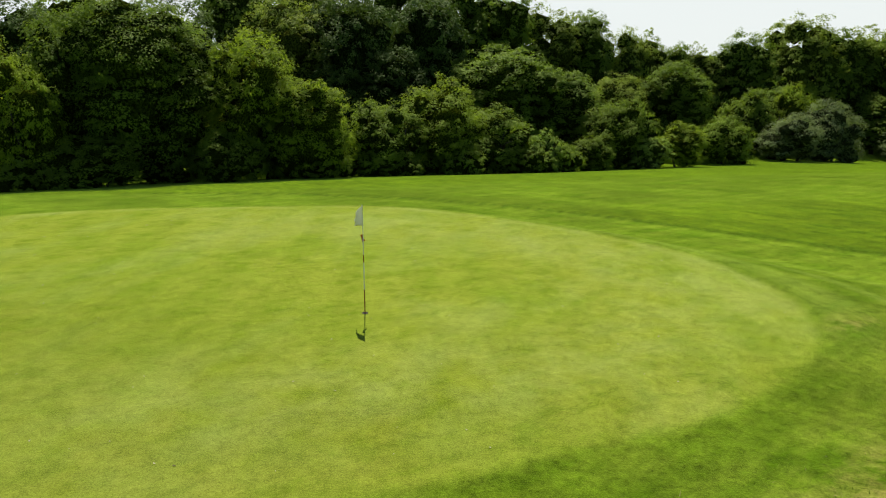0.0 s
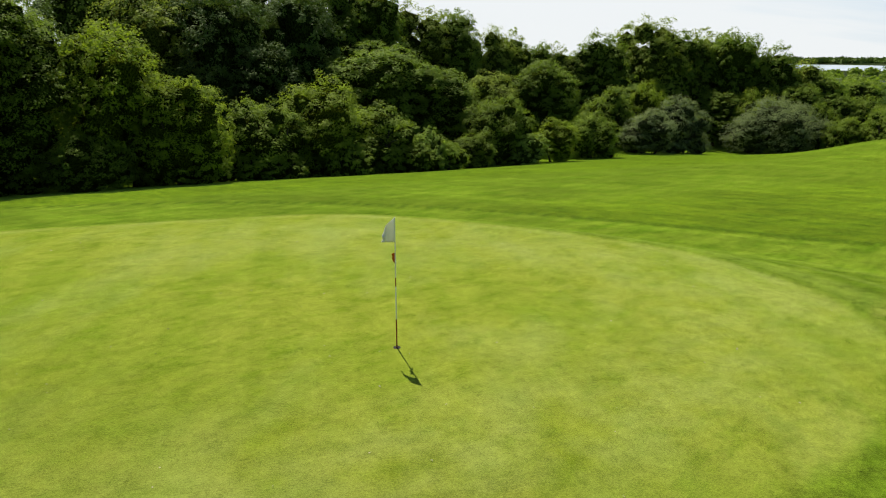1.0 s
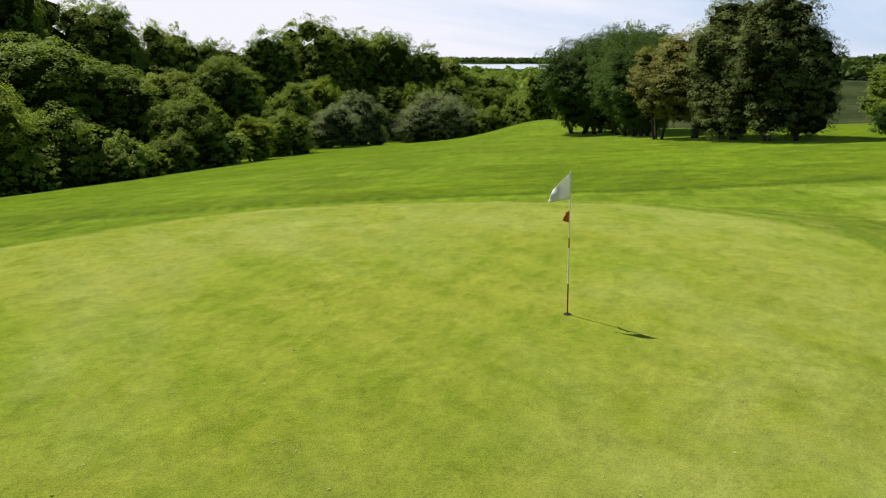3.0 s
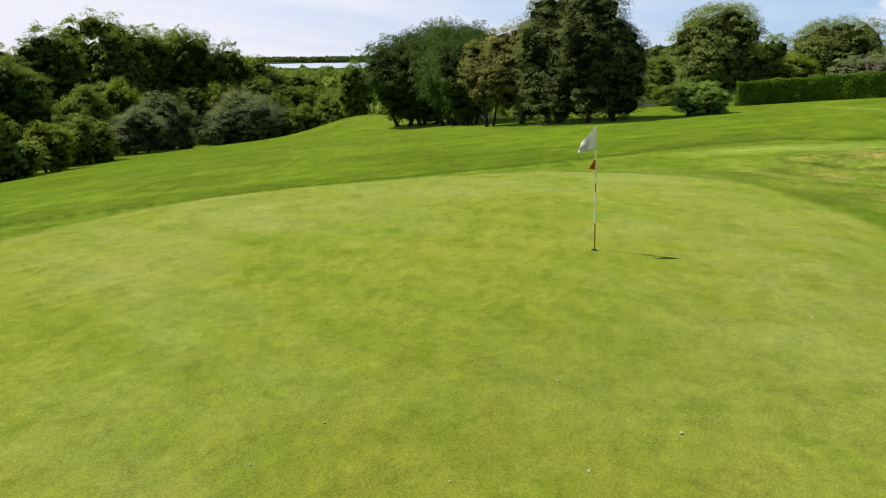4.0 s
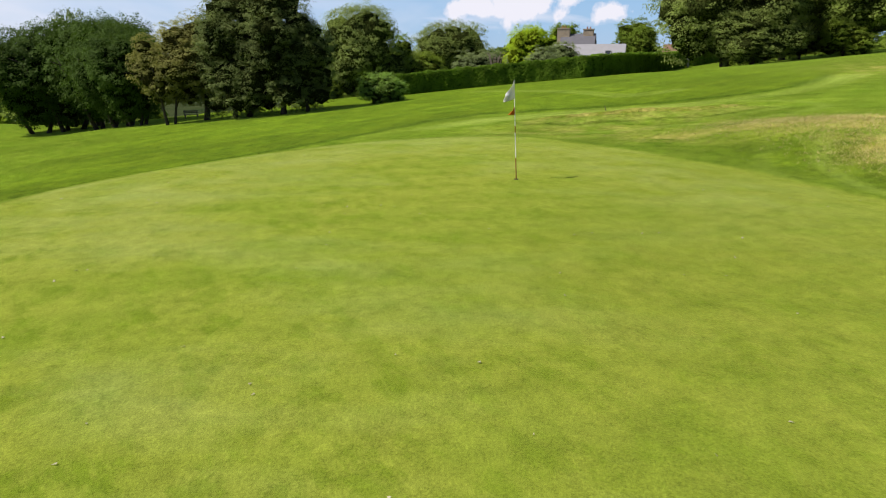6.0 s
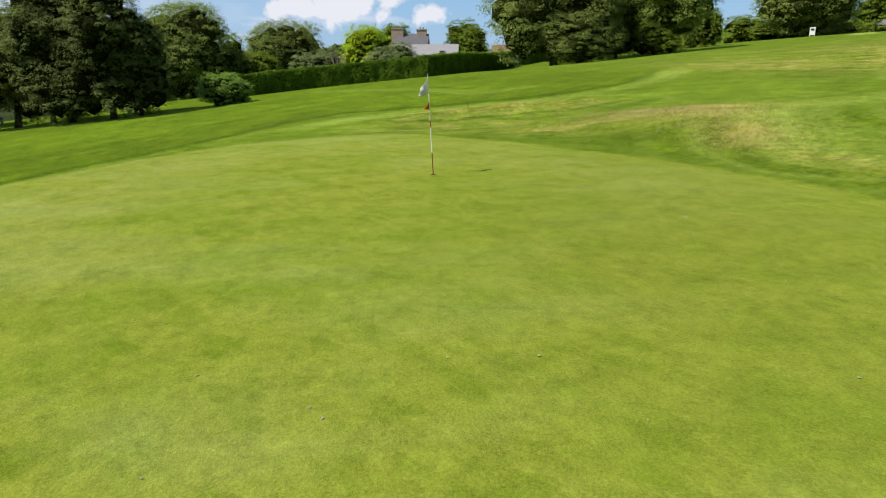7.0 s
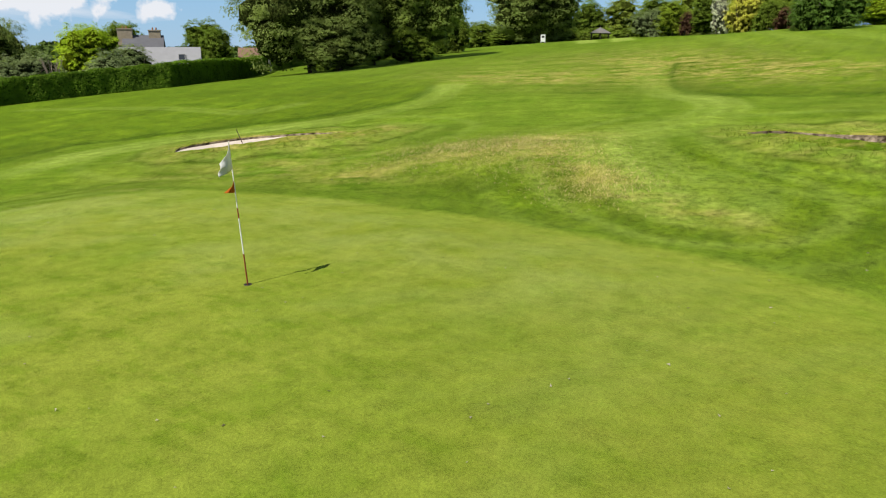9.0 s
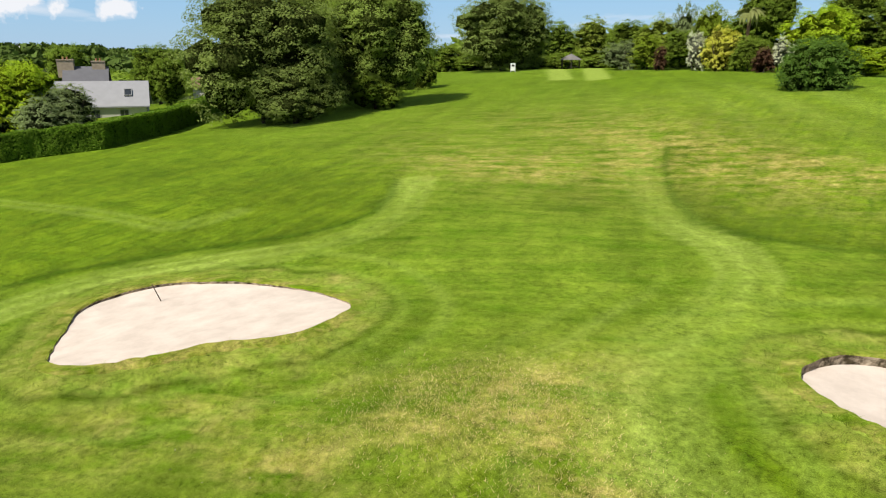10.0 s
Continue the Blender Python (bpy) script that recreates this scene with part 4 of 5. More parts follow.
def gable(bm, x0, x1, y0, y1, eave, ridge, thick=0.18, over=0.25):
    """Two roof slopes with thickness, ridge along x."""
    ym = (y0 + y1) / 2
    for ya, s in ((y0, -1), (y1, 1)):
        a = [(x0 - over, ya + s * over, eave - over * (ridge - eave) / abs(ym - ya)), (x1 + over, ya + s * over, eave - over * (ridge - eave) / abs(ym - ya)), (x1 + over, ym, ridge), (x0 - over, ym, ridge)]
        lo = [bm.verts.new(p) for p in a]
        hi = [bm.verts.new((p[0], p[1], p[2] + thick)) for p in a]
        bm.faces.new(hi)
        bm.faces.new(lo[::-1])
        for i in range(4):
            bm.faces.new((lo[i], lo[(i + 1) % 4], hi[(i + 1) % 4], hi[i]))


def gable_wall(bm, x0, x1, y0, y1, base, eave, ridge):
    ym = (y0 + y1) / 2
    ends = []
    for x in (x0, x1):
        ends.append([bm.verts.new(p) for p in ((x, y0, base), (x, y1, base), (x, y1, eave), (x, ym, ridge), (x, y0, eave))])
    bm.faces.new(ends[0])
    bm.faces.new(ends[1][::-1])
    for i in range(5):
        bm.faces.new((ends[0][i], ends[0][(i + 1) % 5], ends[1][(i + 1) % 5], ends[1][i]))


def chimney(parent, x, y, w, d, z0, z1, pots):
    bm = bmesh.new()
    box(bm, (x - w / 2, y - d / 2, z0), (x + w / 2, y + d / 2, z1 - 0.18), 0.02)
    box(bm, (x - w / 2 - 0.07, y - d / 2 - 0.07, z1 - 0.18), (x + w / 2 + 0.07, y + d / 2 + 0.07, z1), 0.02)
    stack = part("chimney", bm, STONE, parent, "buff stone chimney")
    for i in range(pots):
        bm = bmesh.new()
        px = x + (i - (pots - 1) / 2) * 0.5
        add_tube(bm, [(px, y, z1), (px, y, z1 + 0.35)], [0.13, 0.10], 10)
        part("chimney_pot", bm, plain("clay_pot", (0.32, 0.15, 0.08), 0.8), stack)


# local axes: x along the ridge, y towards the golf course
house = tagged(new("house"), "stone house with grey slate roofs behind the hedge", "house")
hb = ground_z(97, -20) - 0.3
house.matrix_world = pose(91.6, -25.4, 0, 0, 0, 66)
bm = bmesh.new()
gable_wall(bm, 0.2, 13.0, -3.0, 3.2, hb, 0.9, 3.75)
part("wing_wall", bm, RENDER, house, "pale rendered wing wall")
bm = bmesh.new()
gable(bm, 0, 13.2, -3.0, 3.2, 0.9, 3.85)
wing = part("wing_roof", bm, SLATE, house, "light grey slate wing roof")
bm = bmesh.new()
gable_wall(bm, 5.5, 11.0, -9.8, -3.2, hb, 2.5, 5.55)
part("main_wall", bm, STONE, house, "buff stone main wall")
bm = bmesh.new()
gable(bm, 5.4, 10.8, -9.8, -3.2, 2.5, 5.65)
part("main_roof", bm, DARK_SLATE, house, "dark slate main roof")
chimney(house, 10.6, -6.5, 2.1, 1.1, 4.3, 6.8, 2)
chimney(house, 6.4, -6.5, 1.7, 0.9, 4.6, 6.6, 2)
# roof light in the wing
slope = math.atan2(3.85 - 0.9, 3.1)
light_w = new("roof_window")
light_w.parent = house
light_w.matrix_basis = pose(2.4, 1.75, 2.55, -math.degrees(slope), 0, 0)
me_bm = bmesh.new()
for lo, hi in (((-0.5, -0.62, 0), (-0.4, 0.62, 0.12)), ((0.4, -0.62, 0), (0.5, 0.62, 0.12)), ((-0.4, -0.62, 0), (0.4, -0.52, 0.12)), ((-0.4, 0.52, 0), (0.4, 0.62, 0.12))):
    box(me_bm, lo, hi, 0.01)
part("frame", me_bm, FRAME, light_w)
me_bm = bmesh.new()
box(me_bm, (-0.4, -0.52, 0.03), (0.4, 0.52, 0.06))
part("pane", me_bm, GLASS, light_w)
for wx in (3.0, 6.5, 10.0):
    win = new("window")
    win.parent = house
    win.matrix_basis = pose(wx, 3.2, -0.2, 0, 0, 180)
    bm = bmesh.new()
    for lo, hi in (((-0.55, -0.05, -0.6), (-0.47, 0.06, 0.6)), ((0.47, -0.05, -0.6), (0.55, 0.06, 0.6)), ((-0.47, -0.05, 0.52), (0.47, 0.06, 0.6)), ((-0.47, -0.05, -0.6), (0.47, 0.06, -0.52)), ((-0.03, -0.04, -0.52), (0.03, 0.05, 0.52))):
        box(bm, lo, hi, 0.008)
    part("frame", bm, FRAME, win)
    bm = bmesh.new()
    box(bm, (-0.47, -0.015, -0.52), (0.47, 0.0, 0.52))
    part("pane", bm, GLASS, win)

shed = tagged(new("shed"), "small shed with a brown tiled roof", "shed")
sx, sy = 101.0, -38.5
shed.matrix_world = pose(sx, sy, ground_z(sx, sy), 0, 0, 60)
bm = bmesh.new()
gable_wall(bm, -2, 2, -1.6, 1.6, -0.3, 2.2, 3.5)
part("wall", bm, RENDER, shed)
bm = bmesh.new()
gable(bm, -2, 2, -1.6, 1.6, 2.25, 3.6)
part("roof", bm, plain("brown_tiles", (0.20, 0.12, 0.08), 0.8, 0.3, 3), shed)

# ---- tee: shelter, sign board, posts ----
DARK_WOOD = plain("dark_shelter_wood", (0.06, 0.05, 0.04), 0.8, 0.3, 3)
ROOF_FELT = plain("grey_felt_roof", (0.16, 0.15, 0.14), 0.8, 0.2, 3)
shelter = tagged(new("shelter"), "small open wooden shelter behind the tee", "shelter")
shelter.matrix_world = pose(72.9, -98.9, ground_z(72.9, -98.9), 0, 0, 40)
for i in range(6):
    a = radians(60 * i + 30)
    bm = bmesh.new()
    add_tube(bm, [(math.cos(a) * 1.9, math.sin(a) * 1.9, -0.1), (math.cos(a) * 1.9, math.sin(a) * 1.9, 2.2)], [0.09, 0.08], 8)
    part("post", bm, DARK_WOOD, shelter)
bm = bmesh.new()
eaves = [bm.verts.new((math.cos(radians(60 * i + 30)) * 2.4, math.sin(radians(60 * i + 30)) * 2.4, 2.15)) for i in range(6)]
waist = [bm.verts.new((math.cos(radians(60 * i + 30)) * 1.2, math.sin(radians(60 * i + 30)) * 1.2, 2.75)) for i in range(6)]
peak = bm.verts.new((0, 0, 3.3))
for i in range(6):
    bm.faces.new((eaves[i], eaves[(i + 1) % 6], waist[(i + 1) % 6], waist[i]))
    bm.faces.new((waist[i], waist[(i + 1) % 6], peak))
bm.faces.new(eaves[::-1])
roof = part("roof", bm, ROOF_FELT, shelter, "grey pointed roof")
bm = bmesh.new()
add_tube(bm, [(0, 0, 3.25), (0, 0, 3.75)], [0.06, 0.02], 8)
part("finial", bm, DARK_WOOD, roof)
for a in (90, 150, 210):
    bm = bmesh.new()
    p = Vector((math.cos(radians(a - 30)) * 1.85, math.sin(radians(a - 30)) * 1.85, 0))
    q = Vector((math.cos(radians(a + 30)) * 1.85, math.sin(radians(a + 30)) * 1.85, 0))
    for z in (0.35, 0.85):
        add_tube(bm, [p + Vector((0, 0, z)), q + Vector((0, 0, z))], [0.05, 0.05], 6)
    part("rail", bm, DARK_WOOD, shelter)

sign = tagged(new("tee_sign"), "white tee sign board on the crest", "sign")
sign.matrix_world = pose(72.0, -80.7, ground_z(72, -80.7), 0, 0, 45)
bm = bmesh.new()
box(bm, (-0.42, -0.06, 0.25), (0.42, 0.06, 1.5), 0.02)
board = part("board", bm, WHITE_PAINT, sign)
for z in (0.95,):
    bm = bmesh.new()
    box(bm, (-0.24, 0.062, z), (0.24, 0.075, z + 0.34), 0.01)
    part("lettering_bar", bm, DARK, board, "dark printed bar")
for x in (-0.36, 0.36):
    bm = bmesh.new()
    box(bm, (x - 0.05, -0.05, -0.2), (x + 0.05, 0.05, 0.26), 0.01)
    part("leg", bm, WHITE_PAINT, sign)

POST = plain("weathered_post", (0.42, 0.40, 0.36), 0.9, 0.2, 4, 0.5)
for px, py, ph, lean, label in ((76.3, -28.9, 2.0, 4, "weathered pale post at the end of the hedge"), (95.0, -80.0, 4.2, -7, "tall pale leaning post by the garden")):
    post = tagged(new("post"), label, "post")
    post.matrix_world = pose(px, py, ground_z(px, py), 0, lean, 40)
    bm = bmesh.new()
    add_tube(bm, [(0, 0, -0.3), (0.01, 0, ph * 0.5), (0, 0, ph)], [0.17, 0.15, 0.12], 10)
    part("shaft", bm, POST, post)


# ---- palm in the garden border ----
palm = tagged(new("palm_tree"), "small garden palm with arching fan of fronds", "palm")
palm.matrix_world = pose(34.5, -86.0, ground_z(34.5, -86.0), 0, 0, 15)
PALM_TOP = 7.0
PALM_LEAF = foliage("palm_leaf", (0.06, 0.09, 0.02), (0.34, 0.36, 0.12), 0.25, 0.5)
PALM_DEAD = plain("palm_husk", (0.22, 0.13, 0.07), 0.9, 0.35, 4)
bm = bmesh.new()
add_tube(bm, [(0, 0, -0.2), (0.05, 0, PALM_TOP * 0.5), (0, 0, PALM_TOP)], [0.22, 0.19, 0.24], 10)
part("trunk", bm, PALM_DEAD, palm)
bm = bmesh.new()
for k in range(10):
    x0, x1 = 0.15 + k * 0.17, 0.15 + (k + 1) * 0.17
    z0, z1 = 0.9 * math.sin(1.9 * x0), 0.9 * math.sin(1.9 * x1)
    w = 0.34 * math.sin(0.35 + k * 0.29)
    for s in (-1, 1):
        a = [bm.verts.new(v) for v in ((x0, 0, z0), (x1, 0, z1), (x1 + 0.16, s * w, z1 - 0.10), (x0 + 0.20, s * w, z0 - 0.10))]
        bm.faces.new(a)
frond_mesh = bpy.data.meshes.new("frond")
bm.to_mesh(frond_mesh)
bm.free()
frond_mesh.materials.append(PALM_LEAF)
for i in range(22):
    frond = put_part("frond", frond_mesh, palm)
    frond.matrix_local = pose(0, 0, PALM_TOP, 0, -28 + 17 * (i % 4), i * 137.5)

# ---- trees, bushes and garden shrubs ----
plant("willow", -31.8, 64.3, 4.2, 13.0, 122)
plant("oak", -28.8, 69.8, 5.3, 16.5, 174)
plant("bigoak", -23.1, 72.1, 8.2, 19.3, 197)
plant("sallow", -12.9, 74.0, 5.8, 15.3, 87)
plant("brush", -21.1, 69.4, 2.6, 3.2, 109)
plant("brush", -9.4, 75.0, 2.8, 3.2, 164)
plant("brush", -2.3, 76.5, 3.2, 3.2, 294)
plant("brush", 5.2, 79.4, 3.0, 3.5, 52)
plant("brush", -16.6, 71.4, 2.6, 3.2, 20)
plant("brush", -31.1, 61.3, 2.5, 3.2, 306)
plant("brush", -28.8, 62.3, 2.4, 3.0, 58)
plant("brush", -5.9, 71.4, 3.1, 3.4, 44)
plant("brush", 1.4, 74.3, 3.5, 3.6, 126)
plant("brush", 9.5, 77.6, 3.3, 4.2, 0)
plant("brush", 18.5, 81.2, 3.8, 4.4, 21)
plant("brush", 23.4, 83.1, 3.3, 4.7, 149)
plant("sallow", -7.2, 72.0, 4.9, 10.4, 201)
plant("bush", -14.6, 67.9, 3.8, 5.5, 56)
plant("bush", -25.8, 64.5, 4.6, 5.1, 194)
plant("bush", 1.1, 77.4, 5.1, 9.1, 174)
plant("willow", 7.3, 82.1, 6.1, 11.7, 30)
plant("bush", 14.5, 83.9, 6.3, 9.0, 136)
plant("shrub", 21.1, 82.2, 2.7, 5.7, 49)
plant("bush", 35.8, 94.6, 5.5, 10.6, 322)
plant("bush", 30.1, 89.0, 3.5, 5.5, 343)
plant("willow", 45.5, 95.2, 3.5, 6.8, 168)
plant("bush", 55.5, 101.3, 4.6, 8.0, 243)
plant("shrub", 39.1, 91.6, 3.6, 5.0, 161)
plant("grey", 73.3, 110.6, 5.7, 8.8, 288)
plant("grey", 83.5, 114.7, 5.9, 11.7, 126)
plant("oak", 19.5, 101.0, 9.1, 17.4, 3)
plant("oak", 28.5, 103.5, 7.3, 14.3, 207)
plant("oak", 52.2, 113.0, 6.9, 16.0, 98)
plant("ash", 42.3, 113.3, 5.3, 13.5, 95)
plant("bush", 70.7, 120.3, 6.3, 12.5, 255)
plant("willow", 81.0, 122.3, 4.8, 13.7, 50)
plant("darkwood", -3.0, 103.8, 8.0, 25.1, 145)
plant("darkwood", 9.3, 108.7, 8.0, 25.0, 240)
plant("ash", -11.2, 102.7, 7.8, 24.3, 217)
plant("darkwood", -39.3, 82.8, 6.8, 21.3, 73)
plant("oak", -36.5, 94.7, 8.2, 25.6, 187)
plant("darkwood", -28.8, 103.2, 8.1, 25.4, 176)
plant("oak", -20.0, 117.5, 9.4, 29.5, 151)
plant("oak", -10.3, 124.5, 9.1, 28.3, 114)
plant("oak", 2.9, 129.8, 9.4, 29.3, 222)
plant("oak", 16.0, 131.8, 8.7, 27.2, 22)
plant("oak", 24.5, 129.9, 8.4, 25.8, 190)
plant("ash", 34.5, 136.0, 8.2, 23.6, 190)
plant("oak", 44.7, 140.1, 8.0, 22.8, 331)
plant("ash", 53.4, 142.2, 6.2, 20.6, 279)
plant("ash", 59.5, 142.6, 5.6, 20.8, 56)
plant("oak", 65.5, 143.6, 6.4, 18.4, 20)
plant("ash", 72.6, 144.4, 7.0, 18.8, 198)
plant("oak", 80.8, 141.6, 7.9, 22.3, 231)
plant("ash", 97.1, 148.1, 9.5, 26.8, 237)
plant("oak", 108.8, 150.6, 8.7, 24.7, 199)
plant("ash", 122.7, 156.2, 9.3, 26.4, 181)
plant("ash", 114.5, 151.3, 8.9, 25.0, 240)
plant("oak", 121.4, 145.1, 9.6, 27.2, 85)
plant("oak", 128.9, 140.5, 9.0, 25.3, 335)
plant("ash", 135.9, 137.5, 8.0, 22.6, 292)
plant("oak", 139.5, 133.4, 7.0, 19.8, 59)
plant("willow", 94.9, 138.8, 4.8, 13.4, 107)
plant("willow", 117.4, 132.3, 5.8, 14.6, 51)
plant("oak", 80.7, 128.6, 6.2, 12.4, 264)
plant("oak", 111.6, 137.8, 6.6, 12.9, 165)
plant("oak", 129.5, 129.7, 6.7, 16.8, 328)
plant("darkwood", -11.8, 87.3, 4.2, 12.0, 250)
plant("darkwood", -4.5, 96.7, 4.8, 14.9, 54)
plant("darkwood", 2.7, 99.6, 6.4, 17.4, 352)
plant("oak", -21.7, 83.4, 5.9, 15.2, 158)
plant("greyball", 117.5, 123.5, 11.8, 13.7, 54)
plant("bush", 141.9, 122.6, 6.1, 14.9, 75)
plant("oak", 137.3, 112.0, 5.0, 12.5, 264)
plant("oak", 138.2, 127.3, 6.1, 15.0, 31)
plant("bush", 124.4, 112.4, 4.8, 9.1, 296)
plant("cypress", 67.9, 53.6, 5.4, 11.8, 78)
plant("cypress", 68.2, 50.4, 5.8, 12.6, 9)
plant("cypress", 64.1, 45.1, 5.1, 11.9, 125)
plant("cypress", 52.9, 37.9, 3.8, 9.5, 53)
plant("cypress", 61.0, 42.0, 4.8, 11.4, 200)
plant("cypress", 57.0, 40.6, 4.3, 10.8, 310)
plant("cypress", 71.5, 48.0, 5.2, 12.2, 30)
plant("greybush", 77.3, 51.7, 4.3, 14.8, 196)
plant("thorn", 46.4, 33.0, 2.9, 7.7, 114)
plant("thornoak", 46.8, 30.0, 4.3, 9.2, 187)
plant("holm", 43.2, 25.6, 3.7, 10.9, 131)
plant("holm", 40.9, 22.5, 3.7, 10.4, 260)
plant("holm", 40.6, 20.5, 2.5, 7.7, 54)
plant("holm", 44.9, 27.1, 3.4, 9.2, 40)
plant("roundoak", 85.7, 16.5, 7.1, 13.5, 252)
plant("roundoak", 97.4, 2.0, 6.8, 11.1, 224)
plant("lime", 82.0, -7.5, 3.2, 7.3, 67)
plant("bush", 85.7, 6.9, 3.4, 5.8, 181)
plant("oak", 93.1, 23.8, 3.3, 7.5, 150)
plant("bush", 83.4, 21.0, 2.7, 3.2, 236)
plant("oak", 103.8, 9.6, 3.2, 9.9, 234)
plant("greybush", 80.1, -0.2, 4.2, 5.2, 273)
plant("greybush", 72.9, -7.7, 3.7, 4.3, 27)
plant("oak", 128.2, -25.4, 3.3, 11.8, 353)
plant("oak", 99.5, -31.8, 2.9, 7.3, 316)
plant("laurel", 42.0, 14.4, 2.1, 2.7, 171)
plant("oak", 113.5, 90.1, 4.5, 13.6, 86)
plant("oak", 155.3, 135.3, 8.1, 18.7, 127)
plant("bush", 127.4, 105.5, 5.3, 10.7, 15)
plant("bush", 127.2, 122.8, 4.8, 12.9, 141)
plant("roundoak", 54.9, -22.8, 8.0, 13.8, 0)
plant("roundoak", 50.1, -23.0, 4.5, 5.6, 119)
plant("darkoak", 52.2, -35.6, 6.2, 13.1, 126)
plant("darkoak", 63.9, -34.8, 5.8, 15.8, 230)
plant("bush", 51.2, -33.6, 3.6, 3.9, 79)
plant("roundoak", 57.9, -33.0, 3.7, 8.1, 315)
plant("bush", 64.6, -51.8, 3.1, 6.5, 308)
plant("darklaurel", 14.1, -50.6, 3.4, 4.4, 52)
plant("greybush", 52.0, -83.9, 3.5, 4.7, 215)
plant("willow", 48.4, -83.7, 3.0, 5.3, 97)
plant("redshrub", 45.1, -82.1, 1.3, 3.8, 174)
plant("oak", 43.3, -84.2, 3.0, 5.7, 49)
plant("paleshrub", 39.5, -81.6, 1.6, 5.4, 252)
plant("goldshrub", 36.2, -82.0, 2.9, 6.3, 291)
plant("bush", 32.1, -81.6, 2.7, 4.8, 321)
plant("redshrub", 29.1, -78.5, 1.7, 3.4, 86)
plant("paleshrub", 27.4, -80.2, 1.6, 4.6, 330)
plant("lime", 24.4, -83.3, 4.4, 7.9, 148)
plant("lime", 14.3, -69.5, 3.2, 3.1, 208)
plant("roundoak", 77.8, -84.9, 9.2, 14.6, 7)
plant("oak", 92.2, -120.7, 5.2, 11.9, 179)
plant("ash", 85.2, -125.6, 5.9, 13.1, 10)
plant("oak", 76.7, -125.0, 6.2, 11.6, 41)
plant("ash", 66.2, -119.6, 4.6, 11.8, 143)
plant("greybush", 61.7, -121.9, 3.6, 14.6, 297)
plant("willow", 55.3, -119.5, 4.5, 13.4, 259)
plant("oak", 43.3, -113.7, 6.0, 13.8, 74)
plant("oak", 24.0, -95.9, 5.5, 10.2, 98)
plant("oak", 17.8, -95.4, 4.4, 9.9, 151)
plant("bush", 100.3, -94.0, 5.4, 6.4, 358)
plant("bush", 89.1, -90.9, 5.7, 3.8, 7)
plant("bush", 83.5, -98.4, 5.1, 4.1, 52)
plant("bush", 80.6, -108.1, 4.7, 4.3, 156)
plant("bush", 70.5, -105.3, 3.9, 3.6, 115)
plant("lime", 89.7, -9.9, 4.4, 8.2, 32)
plant("oak", 138.4, -29.2, 4.8, 12.9, 281)
plant("oak", 113.0, -35.6, 4.6, 9.9, 293)
plant("greybush", 84.1, -7.5, 3.8, 5.4, 5)
plant("greybush", 81.0, -11.9, 3.4, 5.2, 330)

# ---- far woods, village and rough grass ----
rng = np.random.RandomState(5)


def far_wood(name, spots, leaf, label, clumps, size):
    """Woods too far to count the trees of: domes of leaf clumps."""
    vs, fs, base = [], [], 0
    for x, y, r, h in spots:
        n = clumps
        d = rng.normal(size=(n, 3))
        d[:, 2] = np.abs(d[:, 2])
        d /= np.linalg.norm(d, axis=1)[:, None]
        z = ground_far(x, y)
        pos = np.array([x, y, z + h * 0.15]) + d * np.array([r, r, h * 0.85]) * rng.uniform(0.75, 1.05, (n, 1))
        nn = d + rng.normal(size=d.shape) * 0.5
        nn /= np.linalg.norm(nn, axis=1)[:, None]
        v, f = leaf_cards(rng, pos, nn, size * r)
        w = np.array([x, y, z]) + CORE_V * np.array([r * 0.85, r * 0.85, h * 0.85])
        vs += [v, w]
        fs += [f + base, CORE_F + base + len(v)]
        base += len(v) + len(w)
    return tagged(new(name, fast_mesh(name, np.concatenate(vs), np.concatenate(fs), LEAF[leaf])), label, "woods", "", "stuff")


def ground_far(x, y):
    i, j = np.searchsorted(gx, x), np.searchsorted(gy, y)
    return float(Z[min(j, ny - 1), min(i, nx - 1)])


def sector(n, a0, a1, d0, d1, r0, r1, h0=7, h1=11):
    out = []
    for i in range(n):
        a, d = radians(rng.uniform(a0, a1)), d0 * (d1 / d0) ** rng.uniform(0, 1)
        r = rng.uniform(r0, r1) * (1 + d / 2500)
        out.append((20 + math.cos(a) * d, math.sin(a) * d, r, rng.uniform(h0, h1)))
    return out


far_wood("far_woods", sector(150, 24, 52, 200, 800, 5, 8, 10, 15), "bush", "distant mixed woods sloping down to the bay", 150, 0.22)
far_wood("far_woods", sector(110, 20, 60, 800, 1500, 6, 9, 9, 14), "oak", "distant dark woods before the bay", 60, 0.35)
far_wood("far_woods", sector(620, -62, 8, 230, 1000, 5, 9, 7, 12), "oak", "distant dark woods behind the house", 70, 0.27)
far_wood("far_woods", sector(1100, -70, 20, 1000, 1700, 8, 13, 7, 11), "pine", "wooded ridge on the horizon", 34, 0.42)
far_wood("far_woods", sector(420, 20, 66, 3450, 3700, 9, 15, 8, 13), "pine", "wooded far shore of the bay", 40, 0.5)

FAR_WALL = plain("far_house_wall", (0.75, 0.73, 0.70), 0.9, 0.05)
FAR_ROOF = plain("far_house_roof", (0.16, 0.16, 0.18), 0.8, 0.1)
wall_bm, roof_bm = bmesh.new(), bmesh.new()
gable_wall(wall_bm, -6, 6, -4, 4, -2, 5, 8)
gable(roof_bm, -6, 6, -4, 4, 5, 8.1)
first = tagged(new("house"), "small far white house with a slate roof", "house", "far village houses")
part("wall", wall_bm, FAR_WALL, first)
part("roof", roof_bm, FAR_ROOF, first)


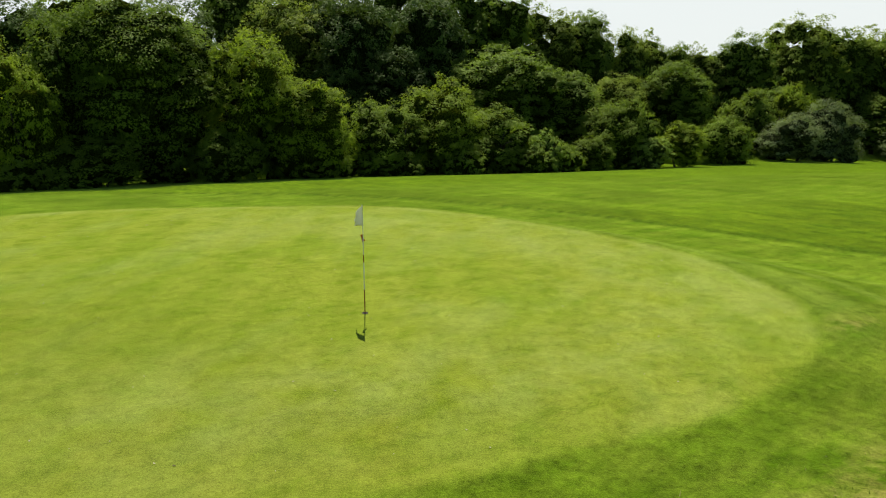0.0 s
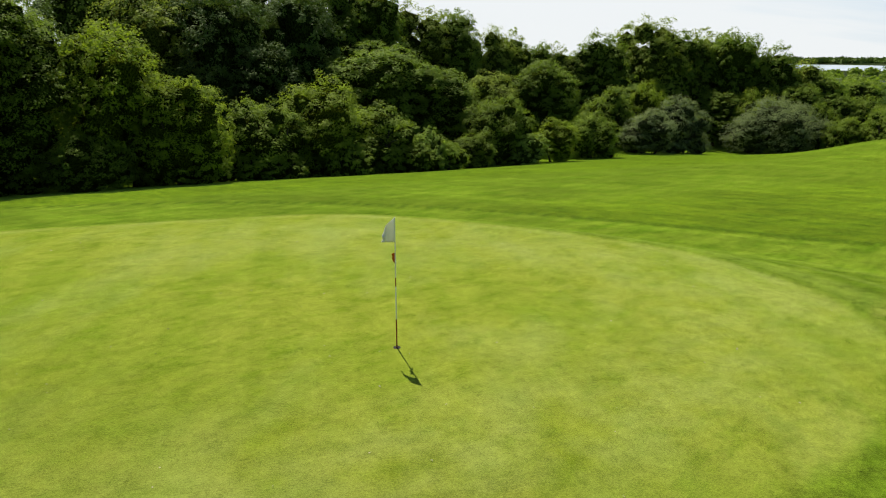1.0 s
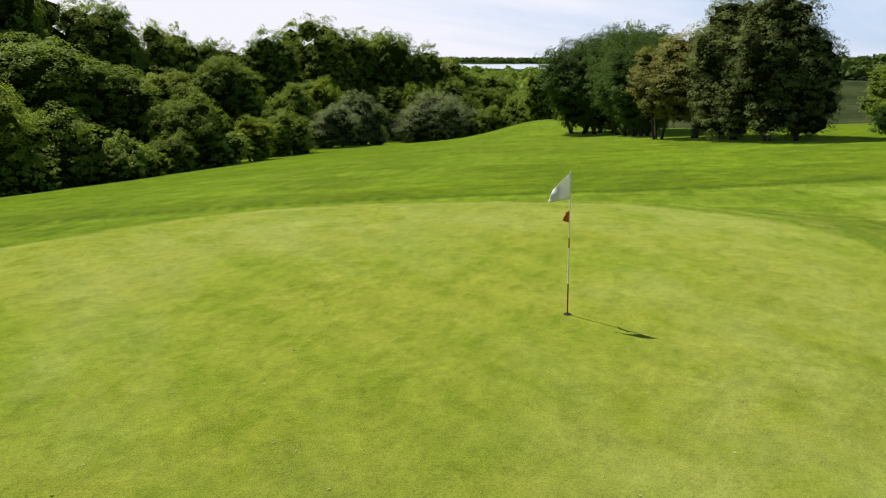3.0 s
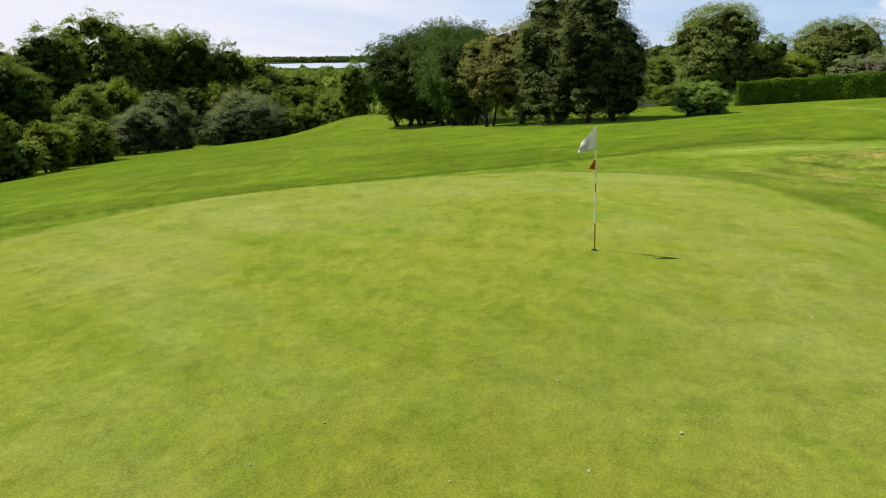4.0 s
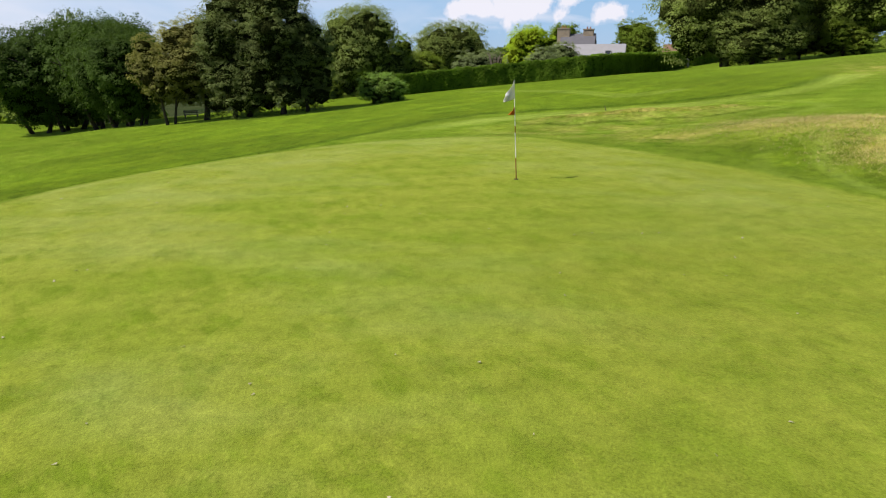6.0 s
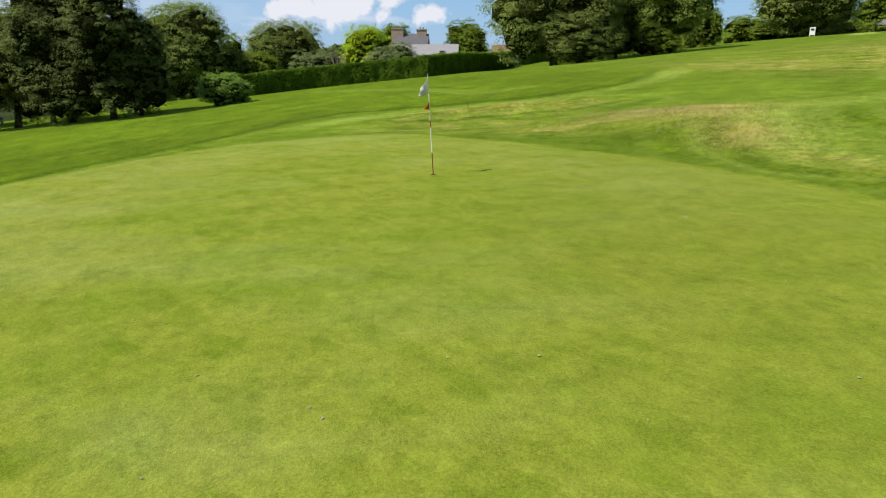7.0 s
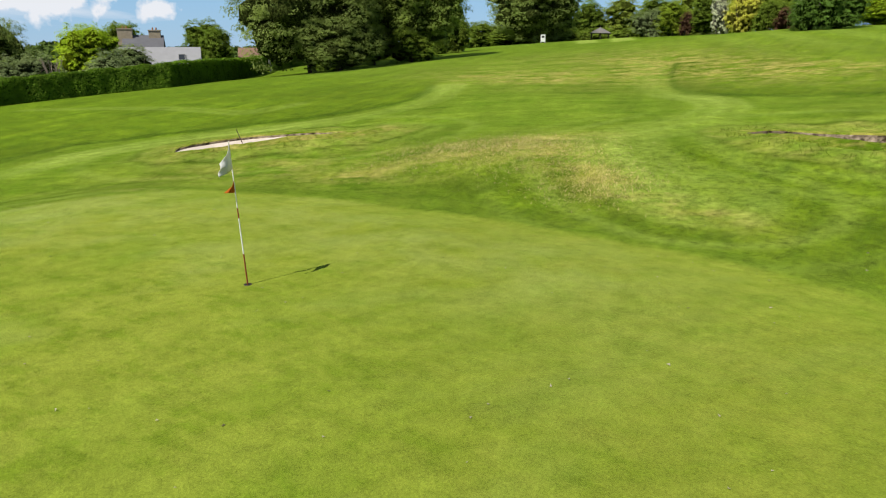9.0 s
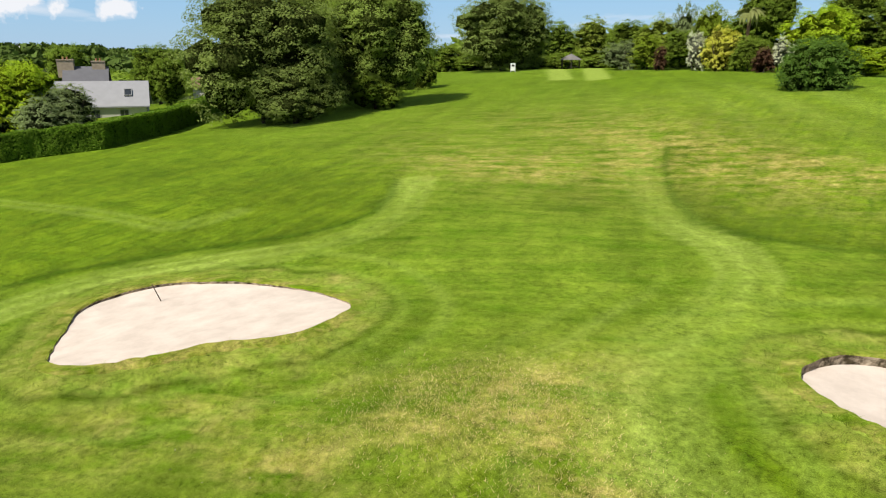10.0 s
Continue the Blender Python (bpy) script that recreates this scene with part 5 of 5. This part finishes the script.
def far_house(ob, x, y, turn, up):
    m = pose(x, y, ground_far(x, y) + up, 0, 0, turn)
    if ob is first and not ob.get("placed"):
        ob["placed"] = 1
        ob.matrix_world = m
    else:
        copy_thing(ob, m)


for i in range(40):
    a, d = radians(-48 + 48 * rng.uniform(0, 1)), rng.uniform(1250, 1600)
    far_house(first, 20 + math.cos(a) * d, math.sin(a) * d, rng.uniform(0, 180), 2.5)
for i in range(7):
    a, d = radians(37 + 9 * rng.uniform(0, 1)), rng.uniform(520, 900)
    far_house(first, 20 + math.cos(a) * d, math.sin(a) * d, rng.uniform(0, 180), 3)


def blades(name, spots, n, tall, mat, label, keep):
    """Standing grass: thin bent blades strewn over mounds."""
    px, py = [], []
    for cx, cy, r in spots:
        px.append(rng.normal(cx, r, n))
        py.append(rng.normal(cy, r, n))
    px, py = np.concatenate(px), np.concatenate(py)
    ok = keep(px, py)
    px, py = px[ok], py[ok]
    m = len(px)
    h = tall * rng.uniform(0.4, 1.2, m)
    a = rng.uniform(0, 6.283, m)
    w = rng.uniform(0.004, 0.009, m)
    lean = rng.uniform(0.8, 2.0, m) * h
    pz = land(px, py)
    q = a + rng.uniform(0.8, 2.2, m)
    v = np.stack([np.stack([px - np.cos(a) * w, py - np.sin(a) * w, pz - 0.01], -1), np.stack([px + np.cos(a) * w, py + np.sin(a) * w, pz - 0.01], -1),
                  np.stack([px + np.cos(q) * lean, py + np.sin(q) * lean, pz + h], -1)], 1).reshape(-1, 3)
    return tagged(new(name, fast_mesh(name, v, np.arange(3 * m).reshape(-1, 3), mat)), label, "grass", "", "stuff")


STRAW = foliage("straw_blade", (0.40, 0.36, 0.10), (0.75, 0.62, 0.28), 0.3, 0.8)
BLADE = foliage("rough_blade", (0.17, 0.26, 0.02), (0.34, 0.42, 0.06), 0.3, 0.8)


def off_sand(x, y):
    ok = green_edge(x, y) > 0.4
    for b in (EAST_BUNKER, SOUTH_BUNKER):
        ok &= bunker_edge(x, y, b) > 0.05
    return ok


def collar(x, y):
    e = np.minimum(bunker_edge(x, y, EAST_BUNKER), bunker_edge(x, y, SOUTH_BUNKER))
    return (e > 0.02) & (e < 1.0)


blades("dry_grass", [(3.2, 2.6, 1.1), (2.4, 1.4, 0.9), (4.2, 3.6, 1.0), (0.6, 2.8, 1.0), (-1.6, 3.6, 0.7)], 2200, 0.06, STRAW, "tall dry straw-coloured grass on the mound", off_sand)
blades("rough_grass", [(3, 2.4, 2.6), (0.5, 3, 2.2), (5, 4, 2.4)], 3000, 0.03, BLADE, "uneven green rough grass on the mound", off_sand)
blades("bunker_grass", [(13.3, 4, 4.0), (-4.6, -3.6, 3.4)], 26000, 0.10, BLADE, "shaggy green grass round the bunkers", collar)


# pale daisies and dropped leaves on the green
n = 260
px, py = rng.uniform(-16, 7, n), rng.uniform(4, 23, n)
pz = land(px, py) + 0.012
litter_n = np.tile(np.array([[0.0, 0.0, 1.0]]), (n, 1)) + rng.normal(size=(n, 3)) * 0.3
litter_n /= np.linalg.norm(litter_n, axis=1)[:, None]
v, f = leaf_cards(rng, np.stack([px, py, pz], -1), litter_n, 0.022)
LITTER = foliage("pale_litter", (0.25, 0.22, 0.12), (0.62, 0.58, 0.42), 0.2, 0.8)
tagged(new("leaf_litter", fast_mesh("leaf_litter", v, f, LITTER)), "pale daisies and dropped leaves on the green", "litter", "", "stuff")
n = 24
px, py = rng.uniform(-16, 7, n), rng.uniform(6, 23, n)
v, f = leaf_cards(rng, np.stack([px, py, land(px, py) + 0.008], -1), np.tile(np.array([[0.0, 0.0, 1.0]]), (n, 1)), 0.028)
tagged(new("divots", fast_mesh("divots", v, f, SOIL)), "small dark pitch marks and divots in the turf", "divots", "", "stuff")
